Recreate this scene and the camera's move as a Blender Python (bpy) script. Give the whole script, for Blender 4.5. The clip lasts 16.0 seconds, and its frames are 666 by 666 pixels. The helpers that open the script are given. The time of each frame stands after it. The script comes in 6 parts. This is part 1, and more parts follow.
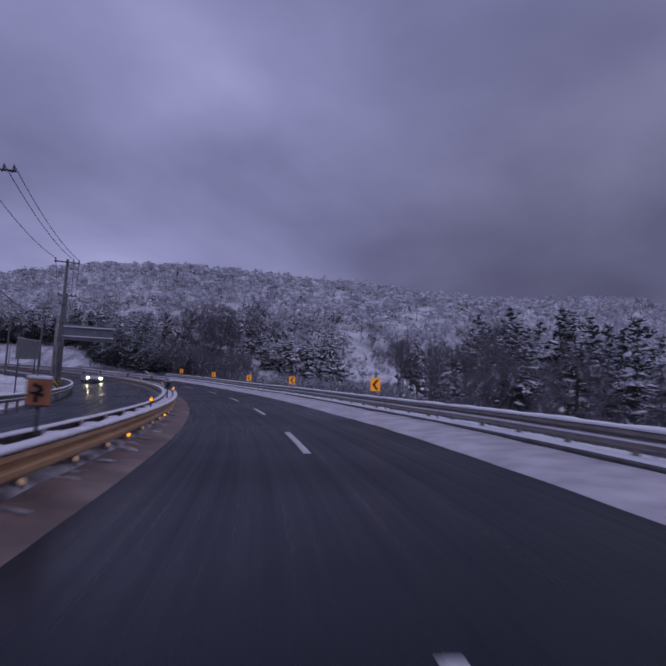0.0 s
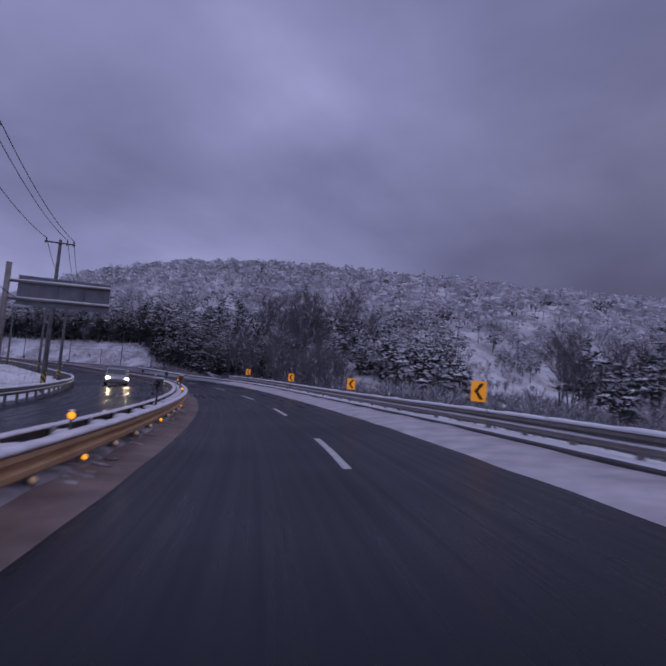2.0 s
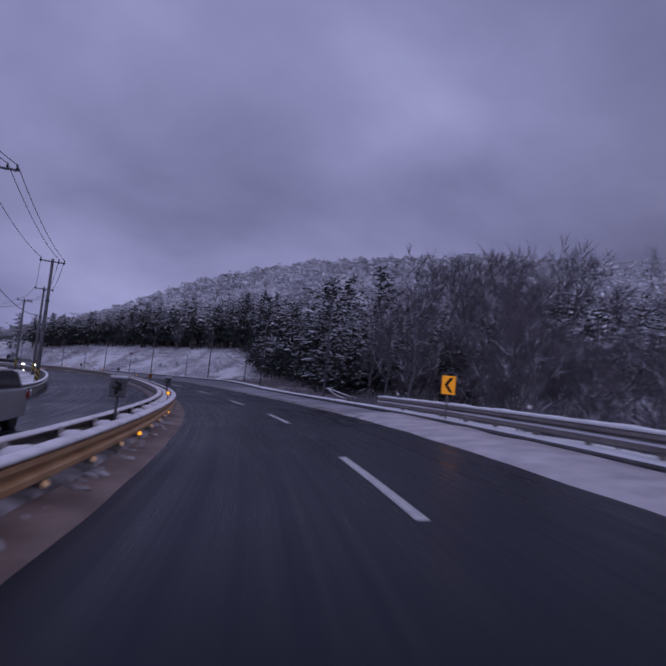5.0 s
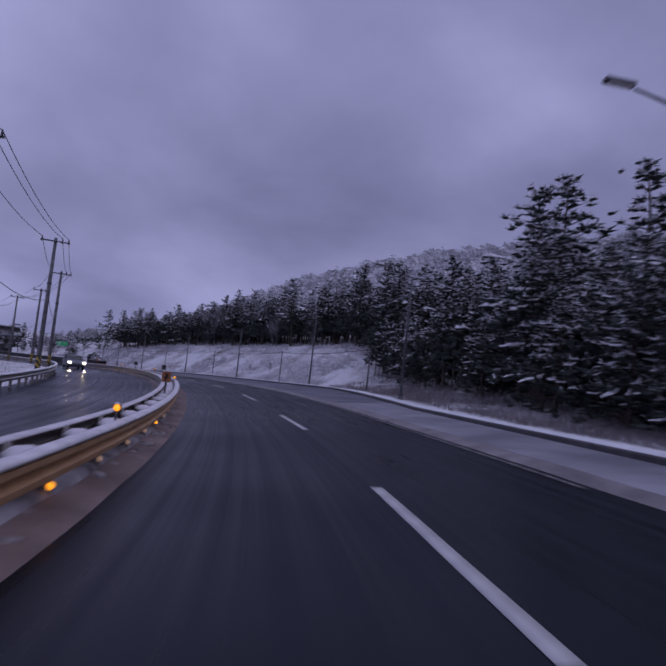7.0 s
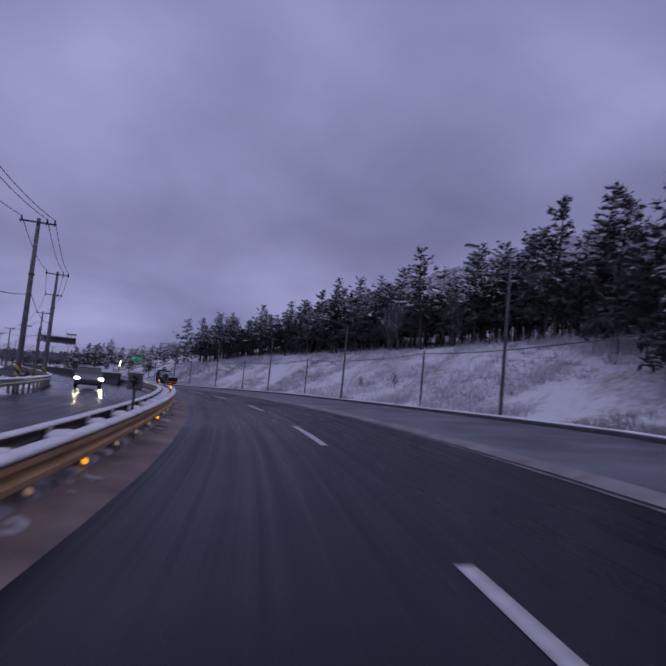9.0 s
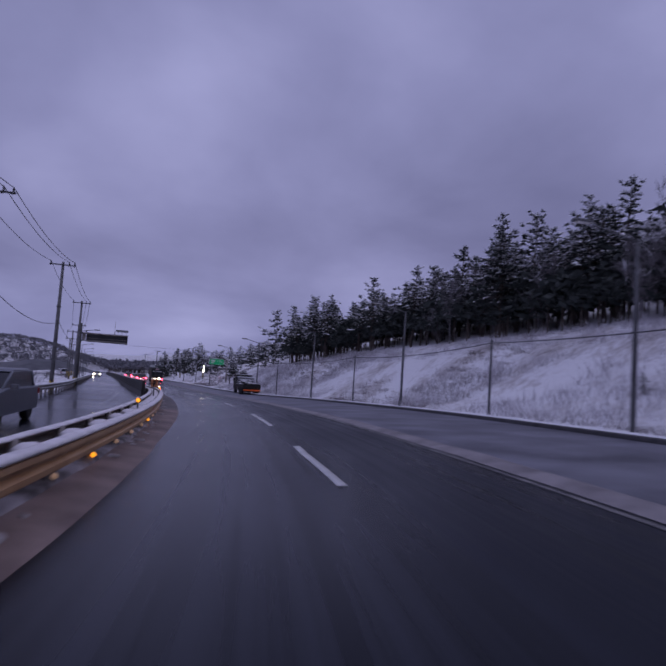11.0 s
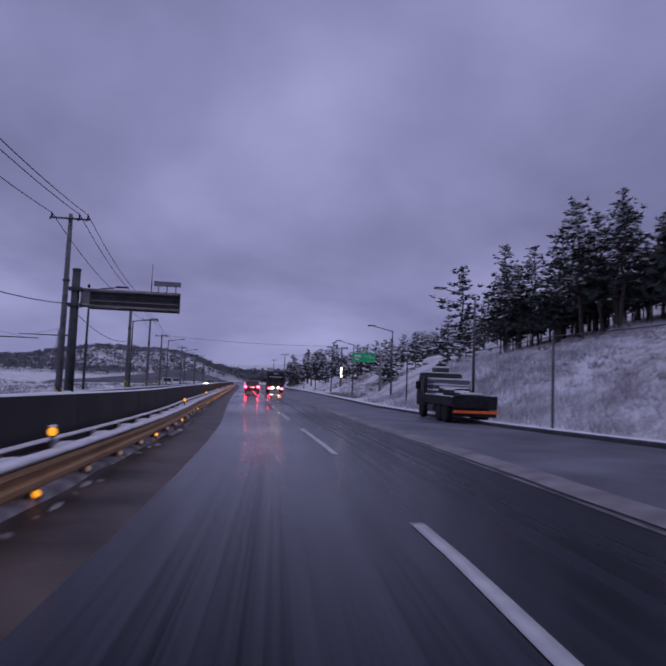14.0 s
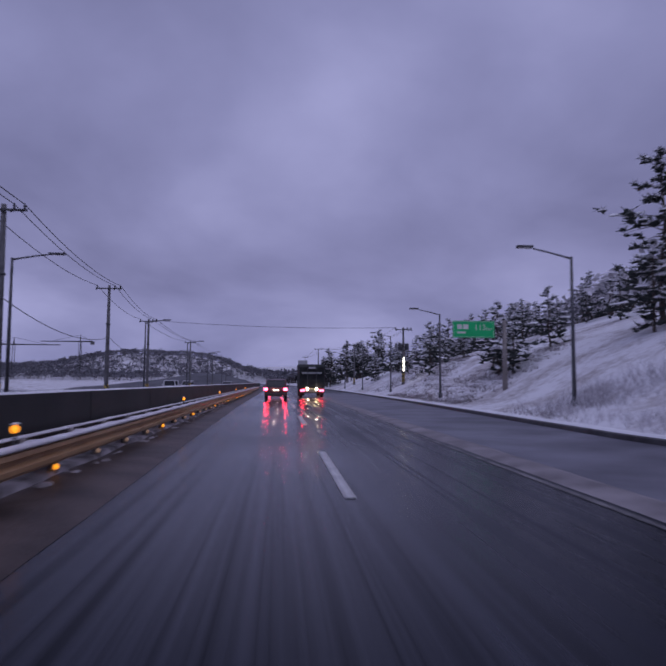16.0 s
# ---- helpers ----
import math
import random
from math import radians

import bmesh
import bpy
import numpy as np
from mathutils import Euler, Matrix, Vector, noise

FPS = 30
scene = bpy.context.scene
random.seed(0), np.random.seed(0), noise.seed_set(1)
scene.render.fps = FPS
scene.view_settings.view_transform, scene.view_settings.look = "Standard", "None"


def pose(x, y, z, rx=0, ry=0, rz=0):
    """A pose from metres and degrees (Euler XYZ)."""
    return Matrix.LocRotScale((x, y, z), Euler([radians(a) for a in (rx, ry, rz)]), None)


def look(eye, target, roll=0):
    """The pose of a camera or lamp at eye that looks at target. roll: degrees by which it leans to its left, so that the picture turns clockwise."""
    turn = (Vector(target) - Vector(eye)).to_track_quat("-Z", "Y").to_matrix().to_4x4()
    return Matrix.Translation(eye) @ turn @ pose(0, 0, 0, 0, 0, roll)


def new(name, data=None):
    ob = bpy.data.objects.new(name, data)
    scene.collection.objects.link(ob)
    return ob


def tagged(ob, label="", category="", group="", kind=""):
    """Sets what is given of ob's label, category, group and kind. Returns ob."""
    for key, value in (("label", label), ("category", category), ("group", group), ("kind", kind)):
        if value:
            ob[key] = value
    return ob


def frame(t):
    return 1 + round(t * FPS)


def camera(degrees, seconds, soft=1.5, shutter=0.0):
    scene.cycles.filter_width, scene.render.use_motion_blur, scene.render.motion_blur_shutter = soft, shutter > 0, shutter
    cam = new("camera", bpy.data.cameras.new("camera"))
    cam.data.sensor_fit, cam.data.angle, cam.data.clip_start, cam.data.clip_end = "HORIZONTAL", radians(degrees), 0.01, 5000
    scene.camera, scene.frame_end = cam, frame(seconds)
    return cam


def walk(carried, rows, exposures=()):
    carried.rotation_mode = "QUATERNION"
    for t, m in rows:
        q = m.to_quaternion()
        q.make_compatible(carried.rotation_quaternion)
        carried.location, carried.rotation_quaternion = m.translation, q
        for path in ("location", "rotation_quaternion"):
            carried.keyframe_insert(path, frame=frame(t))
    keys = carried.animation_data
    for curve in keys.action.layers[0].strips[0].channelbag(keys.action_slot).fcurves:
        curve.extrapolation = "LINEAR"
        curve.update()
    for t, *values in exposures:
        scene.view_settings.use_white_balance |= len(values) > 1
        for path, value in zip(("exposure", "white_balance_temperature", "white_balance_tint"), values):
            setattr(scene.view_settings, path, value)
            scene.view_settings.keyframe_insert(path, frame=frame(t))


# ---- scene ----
EXPOSURE = 0.0
cam = camera(58.73, 16.0, soft=2.1, shutter=0.35)
# seconds, place in metres, turn in degrees
ROWS = [
    (0, -105.36, -183.85, 1.400, 93.94, -3.81, -70.43), (0.5, -99.10, -180.78, 1.239, 94.03, -4.31, -68.35),
    (1, -92.95, -177.47, 1.078, 94.09, -4.73, -66.27), (1.5, -86.92, -173.91, 0.920, 94.12, -5.02, -64.21),
    (2, -81.01, -170.14, 0.764, 94.12, -5.28, -62.18), (2.5, -75.22, -166.16, 0.612, 94.13, -5.58, -60.21),
    (3, -69.54, -162.02, 0.470, 94.21, -5.78, -58.28), (3.5, -63.97, -157.70, 0.344, 94.41, -5.75, -56.37),
    (4, -58.55, -153.19, 0.240, 94.64, -5.61, -54.42), (4.5, -53.30, -148.47, 0.161, 94.77, -5.51, -52.34),
    (5, -48.25, -143.53, 0.096, 94.69, -5.62, -50.02), (5.5, -43.42, -138.36, 0.031, 94.36, -6.00, -47.38),
    (6, -38.82, -132.99, -0.050, 94.07, -6.34, -44.68), (6.5, -34.47, -127.40, -0.154, 94.09, -6.37, -42.17),
    (7, -30.37, -121.62, -0.268, 94.28, -6.23, -39.79), (7.5, -26.53, -115.66, -0.373, 94.42, -6.12, -37.42),
    (8, -22.94, -109.54, -0.448, 94.56, -5.99, -35.10), (8.5, -19.59, -103.27, -0.482, 94.75, -5.76, -32.85),
    (9, -16.49, -96.87, -0.486, 94.88, -5.48, -30.48), (9.5, -13.65, -90.34, -0.481, 94.85, -5.19, -27.89),
    (10, -11.08, -83.70, -0.488, 94.67, -4.83, -25.38), (10.5, -8.78, -76.95, -0.521, 94.45, -4.33, -23.20),
    (11, -6.76, -70.10, -0.583, 94.30, -3.81, -21.01), (11.5, -5.07, -63.17, -0.671, 94.28, -3.38, -18.43),
    (12, -3.70, -56.18, -0.781, 94.29, -3.10, -15.72), (12.5, -2.65, -49.13, -0.911, 94.21, -2.99, -13.22),
    (13, -1.87, -42.07, -1.054, 94.15, -2.89, -11.10), (13.5, -1.29, -35.01, -1.205, 94.17, -2.62, -9.45),
    (14, -0.84, -27.96, -1.358, 94.22, -2.25, -8.19), (14.5, -0.50, -20.93, -1.507, 94.21, -1.84, -7.24),
    (15, -0.23, -13.93, -1.648, 94.17, -1.38, -6.49), (15.5, -0.06, -6.95, -1.781, 94.13, -0.87, -5.84),
    (16, 0.00, 0.00, -1.903, 94.09, -0.32, -5.24),
]
walk(cam, [(r[0], pose(*r[1:])) for r in ROWS], exposures=[(0, EXPOSURE), (16, EXPOSURE)])

# ---- light: a heavy overcast sky at dusk, violet-blue, no sun to be seen ----
world = bpy.data.worlds.new("dusk_sky")
scene.world = world
world.use_nodes = True
wn, wl = world.node_tree.nodes, world.node_tree.links
wn.clear()


def wnode(kind, **inputs):
    n = wn.new(kind)
    for k, v in inputs.items():
        n.inputs[k].default_value = v
    return n


def wmath(op, a, b=0.0, clamp=False):
    n = wn.new("ShaderNodeMath")
    n.operation, n.use_clamp = op, clamp
    for i, v in enumerate((a, b)):
        if isinstance(v, (int, float)):
            n.inputs[i].default_value = v
        else:
            wl.new(v, n.inputs[i])
    return n.outputs[0]


sky = wn.new("ShaderNodeTexSky")
sky.sky_type, sky.sun_disc = "NISHITA", False
sky.sun_elevation, sky.sun_rotation = radians(-3), radians(200)
tc = wn.new("ShaderNodeTexCoord")
# the cloud lies as a flat sheet overhead: lumps above, bands towards the horizon
split = wn.new("ShaderNodeSeparateXYZ")
wl.new(tc.outputs["Generated"], split.inputs[0])
height = wmath("ADD", wmath("MAXIMUM", split.outputs["Z"], 0.0), 0.36)
sheet = wn.new("ShaderNodeCombineXYZ")
wl.new(wmath("DIVIDE", split.outputs["X"], height), sheet.inputs["X"])
wl.new(wmath("DIVIDE", split.outputs["Y"], height), sheet.inputs["Y"])
big = wnode("ShaderNodeTexNoise", Scale=1.2, Detail=6.0, Roughness=0.48, Distortion=0.2)
wl.new(sheet.outputs[0], big.inputs["Vector"])
broad = wnode("ShaderNodeTexNoise", Scale=0.6, Detail=2.0, Roughness=0.45, Distortion=0.1)
wl.new(sheet.outputs[0], broad.inputs["Vector"])
mixed = wmath("ADD", wmath("MULTIPLY", big.outputs["Fac"], 0.62), wmath("MULTIPLY", broad.outputs["Fac"], 0.38))
ramp = wn.new("ShaderNodeValToRGB")
wl.new(mixed, ramp.inputs[0])
els = ramp.color_ramp.elements
els[0].position, els[0].color = 0.33, (0.130, 0.134, 0.268, 1)
els[1].position, els[1].color = 0.68, (0.41, 0.414, 0.705, 1)
mid = els.new(0.50)
mid.color = (0.246, 0.251, 0.462, 1)
# the cloud is heavier low in the east
lean = wn.new("ShaderNodeVectorMath")
lean.operation = "DOT_PRODUCT"
wl.new(tc.outputs["Generated"], lean.inputs[0])
lean.inputs[1].default_value = (0.972, -0.2, 0.10)
heavy = wn.new("ShaderNodeMapRange")
heavy.interpolation_type = "SMOOTHSTEP"
wl.new(lean.outputs["Value"], heavy.inputs["Value"])
for key, v in (("From Min", 0.76), ("From Max", 1.0), ("To Min", 1.0), ("To Max", 0.42)):
    heavy.inputs[key].default_value = v
bg1 = wnode("ShaderNodeBackground", Strength=1.0)
wl.new(heavy.outputs[0], bg1.inputs["Strength"])
wl.new(ramp.outputs[0], bg1.inputs["Color"])
bg2 = wnode("ShaderNodeBackground", Strength=0.1)
wl.new(sky.outputs[0], bg2.inputs["Color"])
both = wn.new("ShaderNodeAddShader")
wl.new(bg1.outputs[0], both.inputs[0])
wl.new(bg2.outputs[0], both.inputs[1])
wo = wn.new("ShaderNodeOutputWorld")
wl.new(both.outputs[0], wo.inputs["Surface"])

sun = new("sun", bpy.data.lights.new("sun", "SUN"))
sun.data.energy, sun.data.angle, sun.data.color = 0.5, radians(90), (0.80, 0.80, 1.0)
sun.matrix_world = look((0, 0, 100), (-25, 15, 0))

# ---- the road's line ----
# every 14.1 m along the way: heading right of +Y, degrees; every 28.2 m: height, metres; cross fall, degrees
HEADING = (65.05, 60.57, 56.43, 53.07, 49.21, 44.35, 39.22, 34.05, 29.23, 24.71, 19.97, 15.13, 9.68, 5.43, 3.18, 1.82, 0.0)
LEVEL = (0.0, -0.64, -1.16, -1.45, -1.85, -1.89, -2.18, -2.76, -3.30)
FALL = (3.82, 4.74, 5.30, 5.80, 5.63, 5.64, 6.35, 6.25, 6.01, 5.50, 4.84, 3.82, 3.11, 2.89, 2.26, 1.39, 0.32)
BANK = 0.8
STEP = 0.5
S_END = 226.1


def smooth_rows(values, pitch, s):
    """Cubic interpolation (Catmull-Rom) through evenly spaced values."""
    v = np.asarray(values)
    u = np.clip(s / pitch, 0, len(v) - 1.0001)
    k = u.astype(int)
    f = u - k
    a, b, c, d = (v[np.clip(k + j, 0, len(v) - 1)] for j in (-1, 0, 1, 2))
    return b + 0.5 * f * (c - a + f * (2 * a - 5 * b + 4 * c - d + f * (3 * (b - c) + d - a)))


_s = np.arange(-120.0, 760.0, STEP)
_pitch = S_END / 16
_h = smooth_rows(HEADING, _pitch, _s)
_h = np.where(_s < 0, HEADING[0] - 0.31 * _s, _h)
_h = np.where(_s > S_END + 60, -0.012 * (_s - S_END - 60), _h)
_z = smooth_rows(LEVEL, 2 * _pitch, _s)
_z = np.where(_s < 0, -0.022 * _s, _z)
_z = np.where(_s > S_END, LEVEL[-1] - 0.012 * (_s - S_END), _z)
_b = np.tan(np.radians(smooth_rows(FALL, _pitch, _s) * BANK))
_x = np.concatenate([[0], np.cumsum(np.sin(np.radians((_h[1:] + _h[:-1]) / 2)) * STEP)])
_y = np.concatenate([[0], np.cumsum(np.cos(np.radians((_h[1:] + _h[:-1]) / 2)) * STEP)])
_x -= np.interp(S_END, _s, _x)
_y -= np.interp(S_END, _s, _y)


def tilt_lat(lat):
    """How far the cross fall acts: it eases off under the median."""
    lat = np.clip(lat, -10.5, 11.0)
    return np.where(lat > -1, lat, np.where(lat > -3, -1 + 0.2 * (lat + 1), -1.4 + (lat + 3)))


def road(s, lat, up=0.0):
    """World places at s metres along the way, lat metres to its right, up metres over the road's plane."""
    s, lat, up = np.broadcast_arrays(np.asarray(s, float), np.asarray(lat, float), np.asarray(up, float))
    a = np.radians(np.interp(s, _s, _h))
    x = np.interp(s, _s, _x) + np.cos(a) * lat
    y = np.interp(s, _s, _y) - np.sin(a) * lat
    z = np.interp(s, _s, _z) + np.interp(s, _s, _b) * tilt_lat(lat) + up
    return np.stack([x, y, z], -1)


def spot(s, lat, up=0.0, turn=0.0):
    """A pose on the road: +Y along the way, turned by so many degrees to the left."""
    p = road(s, lat, up)
    return pose(*p, 0, 0, turn - float(np.interp(s, _s, _h)))


_ks = _s[::4]
_kx, _ky, _kh = _x[::4], _y[::4], np.radians(_h[::4])


def along(x, y):
    """The way's s and lat nearest to world places."""
    x, y = np.ravel(x), np.ravel(y)
    S, L = np.empty(len(x)), np.empty(len(x))
    for i in range(0, len(x), 4000):
        px, py = x[i:i + 4000, None], y[i:i + 4000, None]
        k = np.argmin((px - _kx) ** 2 + (py - _ky) ** 2, 1)
        dx, dy = px[:, 0] - _kx[k], py[:, 0] - _ky[k]
        L[i:i + 4000] = dx * np.cos(_kh[k]) - dy * np.sin(_kh[k])
        S[i:i + 4000] = _ks[k] + dx * np.sin(_kh[k]) + dy * np.cos(_kh[k])
    return S, L


def rail_left(s):
    return np.interp(s, (0, 30, 60, 110, 170, 182, 190, 200, 212, 225, 260), (-2.35, -2.25, -2.12, -1.95, -2.35, -2.48, -2.43, -2.42, -2.72, -3.07, -3.2))


def slush_left(s):
    return np.interp(s, (0, 20, 60, 105, 124, 136, 170, 190, 200, 212, 238, 260), (-1.55, -1.5, -1.36, -1.42, -1.5, -1.4, -1.76, -1.58, -1.42, -1.58, -2.05, -2.3))


def edge_right(s):
    return np.interp(s, (0, 30, 60, 98, 122, 150, 170, 183, 213, 226, 300), (4.1, 4.2, 4.35, 4.55, 4.78, 4.35, 4.02, 3.92, 4.02, 3.86, 3.7))


def kerb_right(s):
    return np.interp(s, (0, 60, 85, 112, 122, 142, 208, 240, 268, 300, 400), (5.9, 6.1, 6.3, 7.3, 7.6, 10.3, 10.4, 8.3, 8.9, 9.2, 9.2))


def step01(v, a, b):
    t = np.clip((np.asarray(v, float) - a) / (b - a), 0, 1)
    return t * t * (3 - 2 * t)


def ground_height(x, y):
    """The ground beside the road: fields and a hill before the bend, a cut slope and wood beyond it."""
    shape = np.shape(x)
    x, y = np.ravel(x).astype(float), np.ravel(y).astype(float)
    s, lat = along(x, y)
    sc = np.clip(s, -120, 750)
    base = np.interp(sc, _s, _z) + np.interp(sc, _s, _b) * tilt_lat(lat)
    wob = np.sin(x * 0.11 + 1.3) * np.sin(y * 0.093) * 0.5 + np.sin(x * 0.037 + y * 0.029) * 1.2
    k = kerb_right(sc) + 1.3
    r = np.maximum(lat - k, 0)
    # beyond the bend: cut slope, then wooded rise
    cut = 0.15 + 4.6 * (1 - 0.3 * step01(sc, 215, 250)) * (0.35 + 0.65 * step01(sc, 134, 160)) * step01(r, 0.3, 8.5) + 0.27 * np.maximum(r - 7, 0) * (1 - 0.35 * step01(r, 40, 200))
    cut = np.minimum(cut, 48 + 0.02 * r)
    field = -0.9 * step01(r, 0.2, 4) - 0.8 * step01(r, 4, 22) + 0.24 * np.maximum(r - 75, 0)
    dome = np.exp(-((x - 155) ** 2 + (y - 20) ** 2) / (2 * 80.0 ** 2))
    field = np.minimum(field, 6 + 44 * dome)
    cut = cut + 21 * dome * step01(r, 30, 120)
    far_end = step01(sc, 300, 420)
    cut = cut * (1 - 0.75 * far_end)
    w = step01(sc, 92, 128)
    right = field * (1 - w) + cut * w
    l = np.maximum(-lat - 10.2, 0)
    left = -0.25 * step01(l, 0, 2) - 2.2 * step01(l, 3, 40) * step01(sc, 120, 200) - 0.4 * step01(l, 2, 30)
    far = np.hypot(x + 10, y - 20)
    hills = 22.5 * np.exp(-(((x + 118) / 84) ** 4 + ((y - 600) / 62) ** 2)) + 17 * np.exp(-(((x + 340) / 260) ** 2 + ((y - 560) / 160) ** 2))
    hills = hills + 30 * step01(far, 700, 1800) * (0.6 + 0.4 * np.sin(np.arctan2(y, x) * 5 + 1))
    inside = (lat > -10.2) & (lat < k) & (y < 540)
    z = base + right + left + hills * np.maximum(step01(-lat, 4, 30), step01(y, 515, 560)) + wob * step01(np.maximum(r, l), 2, 30)
    z = np.where(inside, base - 0.35, z)
    return z.reshape(shape)


# ---- materials ----
def material(name, rough=0.7, metal=0.0):
    m = bpy.data.materials.new(name)
    m.use_nodes = True
    b = m.node_tree.nodes["Principled BSDF"]
    b.inputs["Roughness"].default_value, b.inputs["Metallic"].default_value = rough, metal
    return m, m.node_tree.nodes, m.node_tree.links, b


def mottled(name, a, b, scale=3.0, rough=0.7, metal=0.0, bump=0.2, fine=40.0, coat=0.0):
    """Two tones mixed by broad noise, with fine relief."""
    m, n, l, bs = material(name, rough, metal)
    t = n.new("ShaderNodeTexCoord")
    n1 = n.new("ShaderNodeTexNoise")
    n1.inputs["Scale"].default_value, n1.inputs["Detail"].default_value = scale, 6
    l.new(t.outputs["Object"], n1.inputs["Vector"])
    r = n.new("ShaderNodeValToRGB")
    r.color_ramp.elements[0].position, r.color_ramp.elements[0].color = 0.32, (*a, 1)
    r.color_ramp.elements[1].position, r.color_ramp.elements[1].color = 0.68, (*b, 1)
    l.new(n1.outputs["Fac"], r.inputs[0])
    l.new(r.outputs[0], bs.inputs["Base Color"])
    if bump:
        n2 = n.new("ShaderNodeTexNoise")
        n2.inputs["Scale"].default_value, n2.inputs["Detail"].default_value = fine, 4
        l.new(t.outputs["Object"], n2.inputs["Vector"])
        bp = n.new("ShaderNodeBump")
        bp.inputs["Strength"].default_value, bp.inputs["Distance"].default_value = bump, 0.02
        l.new(n2.outputs["Fac"], bp.inputs["Height"])
        l.new(bp.outputs[0], bs.inputs["Normal"])
    bs.inputs["Coat Weight"].default_value = coat
    return m


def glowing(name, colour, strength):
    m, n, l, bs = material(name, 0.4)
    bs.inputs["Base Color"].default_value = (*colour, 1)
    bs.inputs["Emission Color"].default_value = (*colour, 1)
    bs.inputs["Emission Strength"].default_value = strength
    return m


SNOW = mottled("snow", (0.76, 0.77, 0.80), (0.88, 0.88, 0.90), 1.2, 0.75, bump=0.5, fine=9)
ROADSNOW = mottled("roadside_rail_snow", (0.58, 0.55, 0.58), (0.78, 0.75, 0.78), 3.0, 0.8, bump=0.6, fine=14)
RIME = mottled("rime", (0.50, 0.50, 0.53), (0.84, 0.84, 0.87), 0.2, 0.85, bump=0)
FROSTED = mottled("frosted_needles", (0.05, 0.054, 0.055), (0.20, 0.20, 0.21), 0.4, 0.85, bump=0)
# Dirt brown, reddened further to carry the headlights' warm glow.
SLUSH = mottled("dirty_headlit_slush", (0.10, 0.068, 0.060), (0.26, 0.19, 0.172), 0.9, 0.6, bump=0.6, fine=12)
VERGE = mottled("roadside_snow", (0.36, 0.335, 0.365), (0.56, 0.525, 0.56), 1.4, 0.75, bump=0.5, fine=10)
GREYSLUSH = mottled("grey_slush", (0.16, 0.145, 0.155), (0.30, 0.275, 0.29), 1.4, 0.65, bump=0.5, fine=10)
FILM = mottled("slush_film", (0.055, 0.055, 0.075), (0.17, 0.17, 0.21), 0.5, 0.5, bump=0.2, fine=20)
PATCHY = mottled("patchy_old_snow", (0.05, 0.04, 0.038), (0.44, 0.40, 0.42), 1.7, 0.75, bump=0.6, fine=10)
STEEL = mottled("galvanised_steel", (0.20, 0.18, 0.17), (0.30, 0.27, 0.25), 2.5, 0.5, 0.5, 0.1, 60)
# The warm brown is headlight colour put into the steel's base.
RAIL_NEAR = mottled("headlit_rail_steel", (0.43, 0.24, 0.115), (0.56, 0.345, 0.18), 1.5, 0.45, 0.0, 0.1, 50)
CONCRETE = mottled("pole_concrete", (0.10, 0.098, 0.102), (0.18, 0.175, 0.18), 3, 0.85, bump=0.3)
DARKKERB = mottled("dark_kerb_concrete", (0.035, 0.034, 0.038), (0.085, 0.082, 0.088), 2.5, 0.6, bump=0.3)
DARKWALL = mottled("wet_dark_concrete", (0.014, 0.013, 0.012), (0.030, 0.027, 0.026), 0.8, 0.7, bump=0.3)
PAINT = mottled("road_paint", (0.42, 0.42, 0.43), (0.62, 0.62, 0.62), 4, 0.5, bump=0.1)
WORNPAINT = mottled("worn_road_paint", (0.03, 0.03, 0.035), (0.20, 0.19, 0.19), 2.2, 0.5, bump=0.1)
BLACK = mottled("black_rubber", (0.015, 0.015, 0.017), (0.03, 0.03, 0.03), 5, 0.7)
DARKSTEEL = mottled("dark_steel", (0.05, 0.05, 0.055), (0.09, 0.09, 0.095), 4, 0.55, 0.3)
BARK = mottled("bark", (0.045, 0.035, 0.03), (0.11, 0.085, 0.07), 6, 0.9, bump=0.6, fine=20)
NEEDLES = mottled("pine_needles", (0.014, 0.020, 0.018), (0.048, 0.058, 0.053), 1.5, 0.8, bump=0)
WETSLUSH = mottled("wet_slush", (0.032, 0.024, 0.021), (0.115, 0.085, 0.076), 0.9, 0.45, bump=0.6, fine=12)
for slush, gloss in ((SLUSH, 0.2), (WETSLUSH, 0.1), (GREYSLUSH, 0.2), (BLACK, 0.2)):
    slush.node_tree.nodes["Principled BSDF"].inputs["Specular IOR Level"].default_value = gloss
FROSTBARK = mottled("frosted_bark", (0.09, 0.082, 0.085), (0.20, 0.19, 0.205), 3, 0.9, bump=0.4, fine=20)
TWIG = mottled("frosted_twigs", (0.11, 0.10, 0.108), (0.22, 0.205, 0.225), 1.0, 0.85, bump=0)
# Delineator lamps' own light; on post reflectors the glow stands for returned headlights.
AMBER = glowing("amber_glow", (1.0, 0.36, 0.02), 1.25)
REDLAMP = glowing("tail_lamp", (1.0, 0.03, 0.07), 40.0)
WHITELAMP = glowing("head_lamp", (1.0, 0.82, 0.55), 130.0)

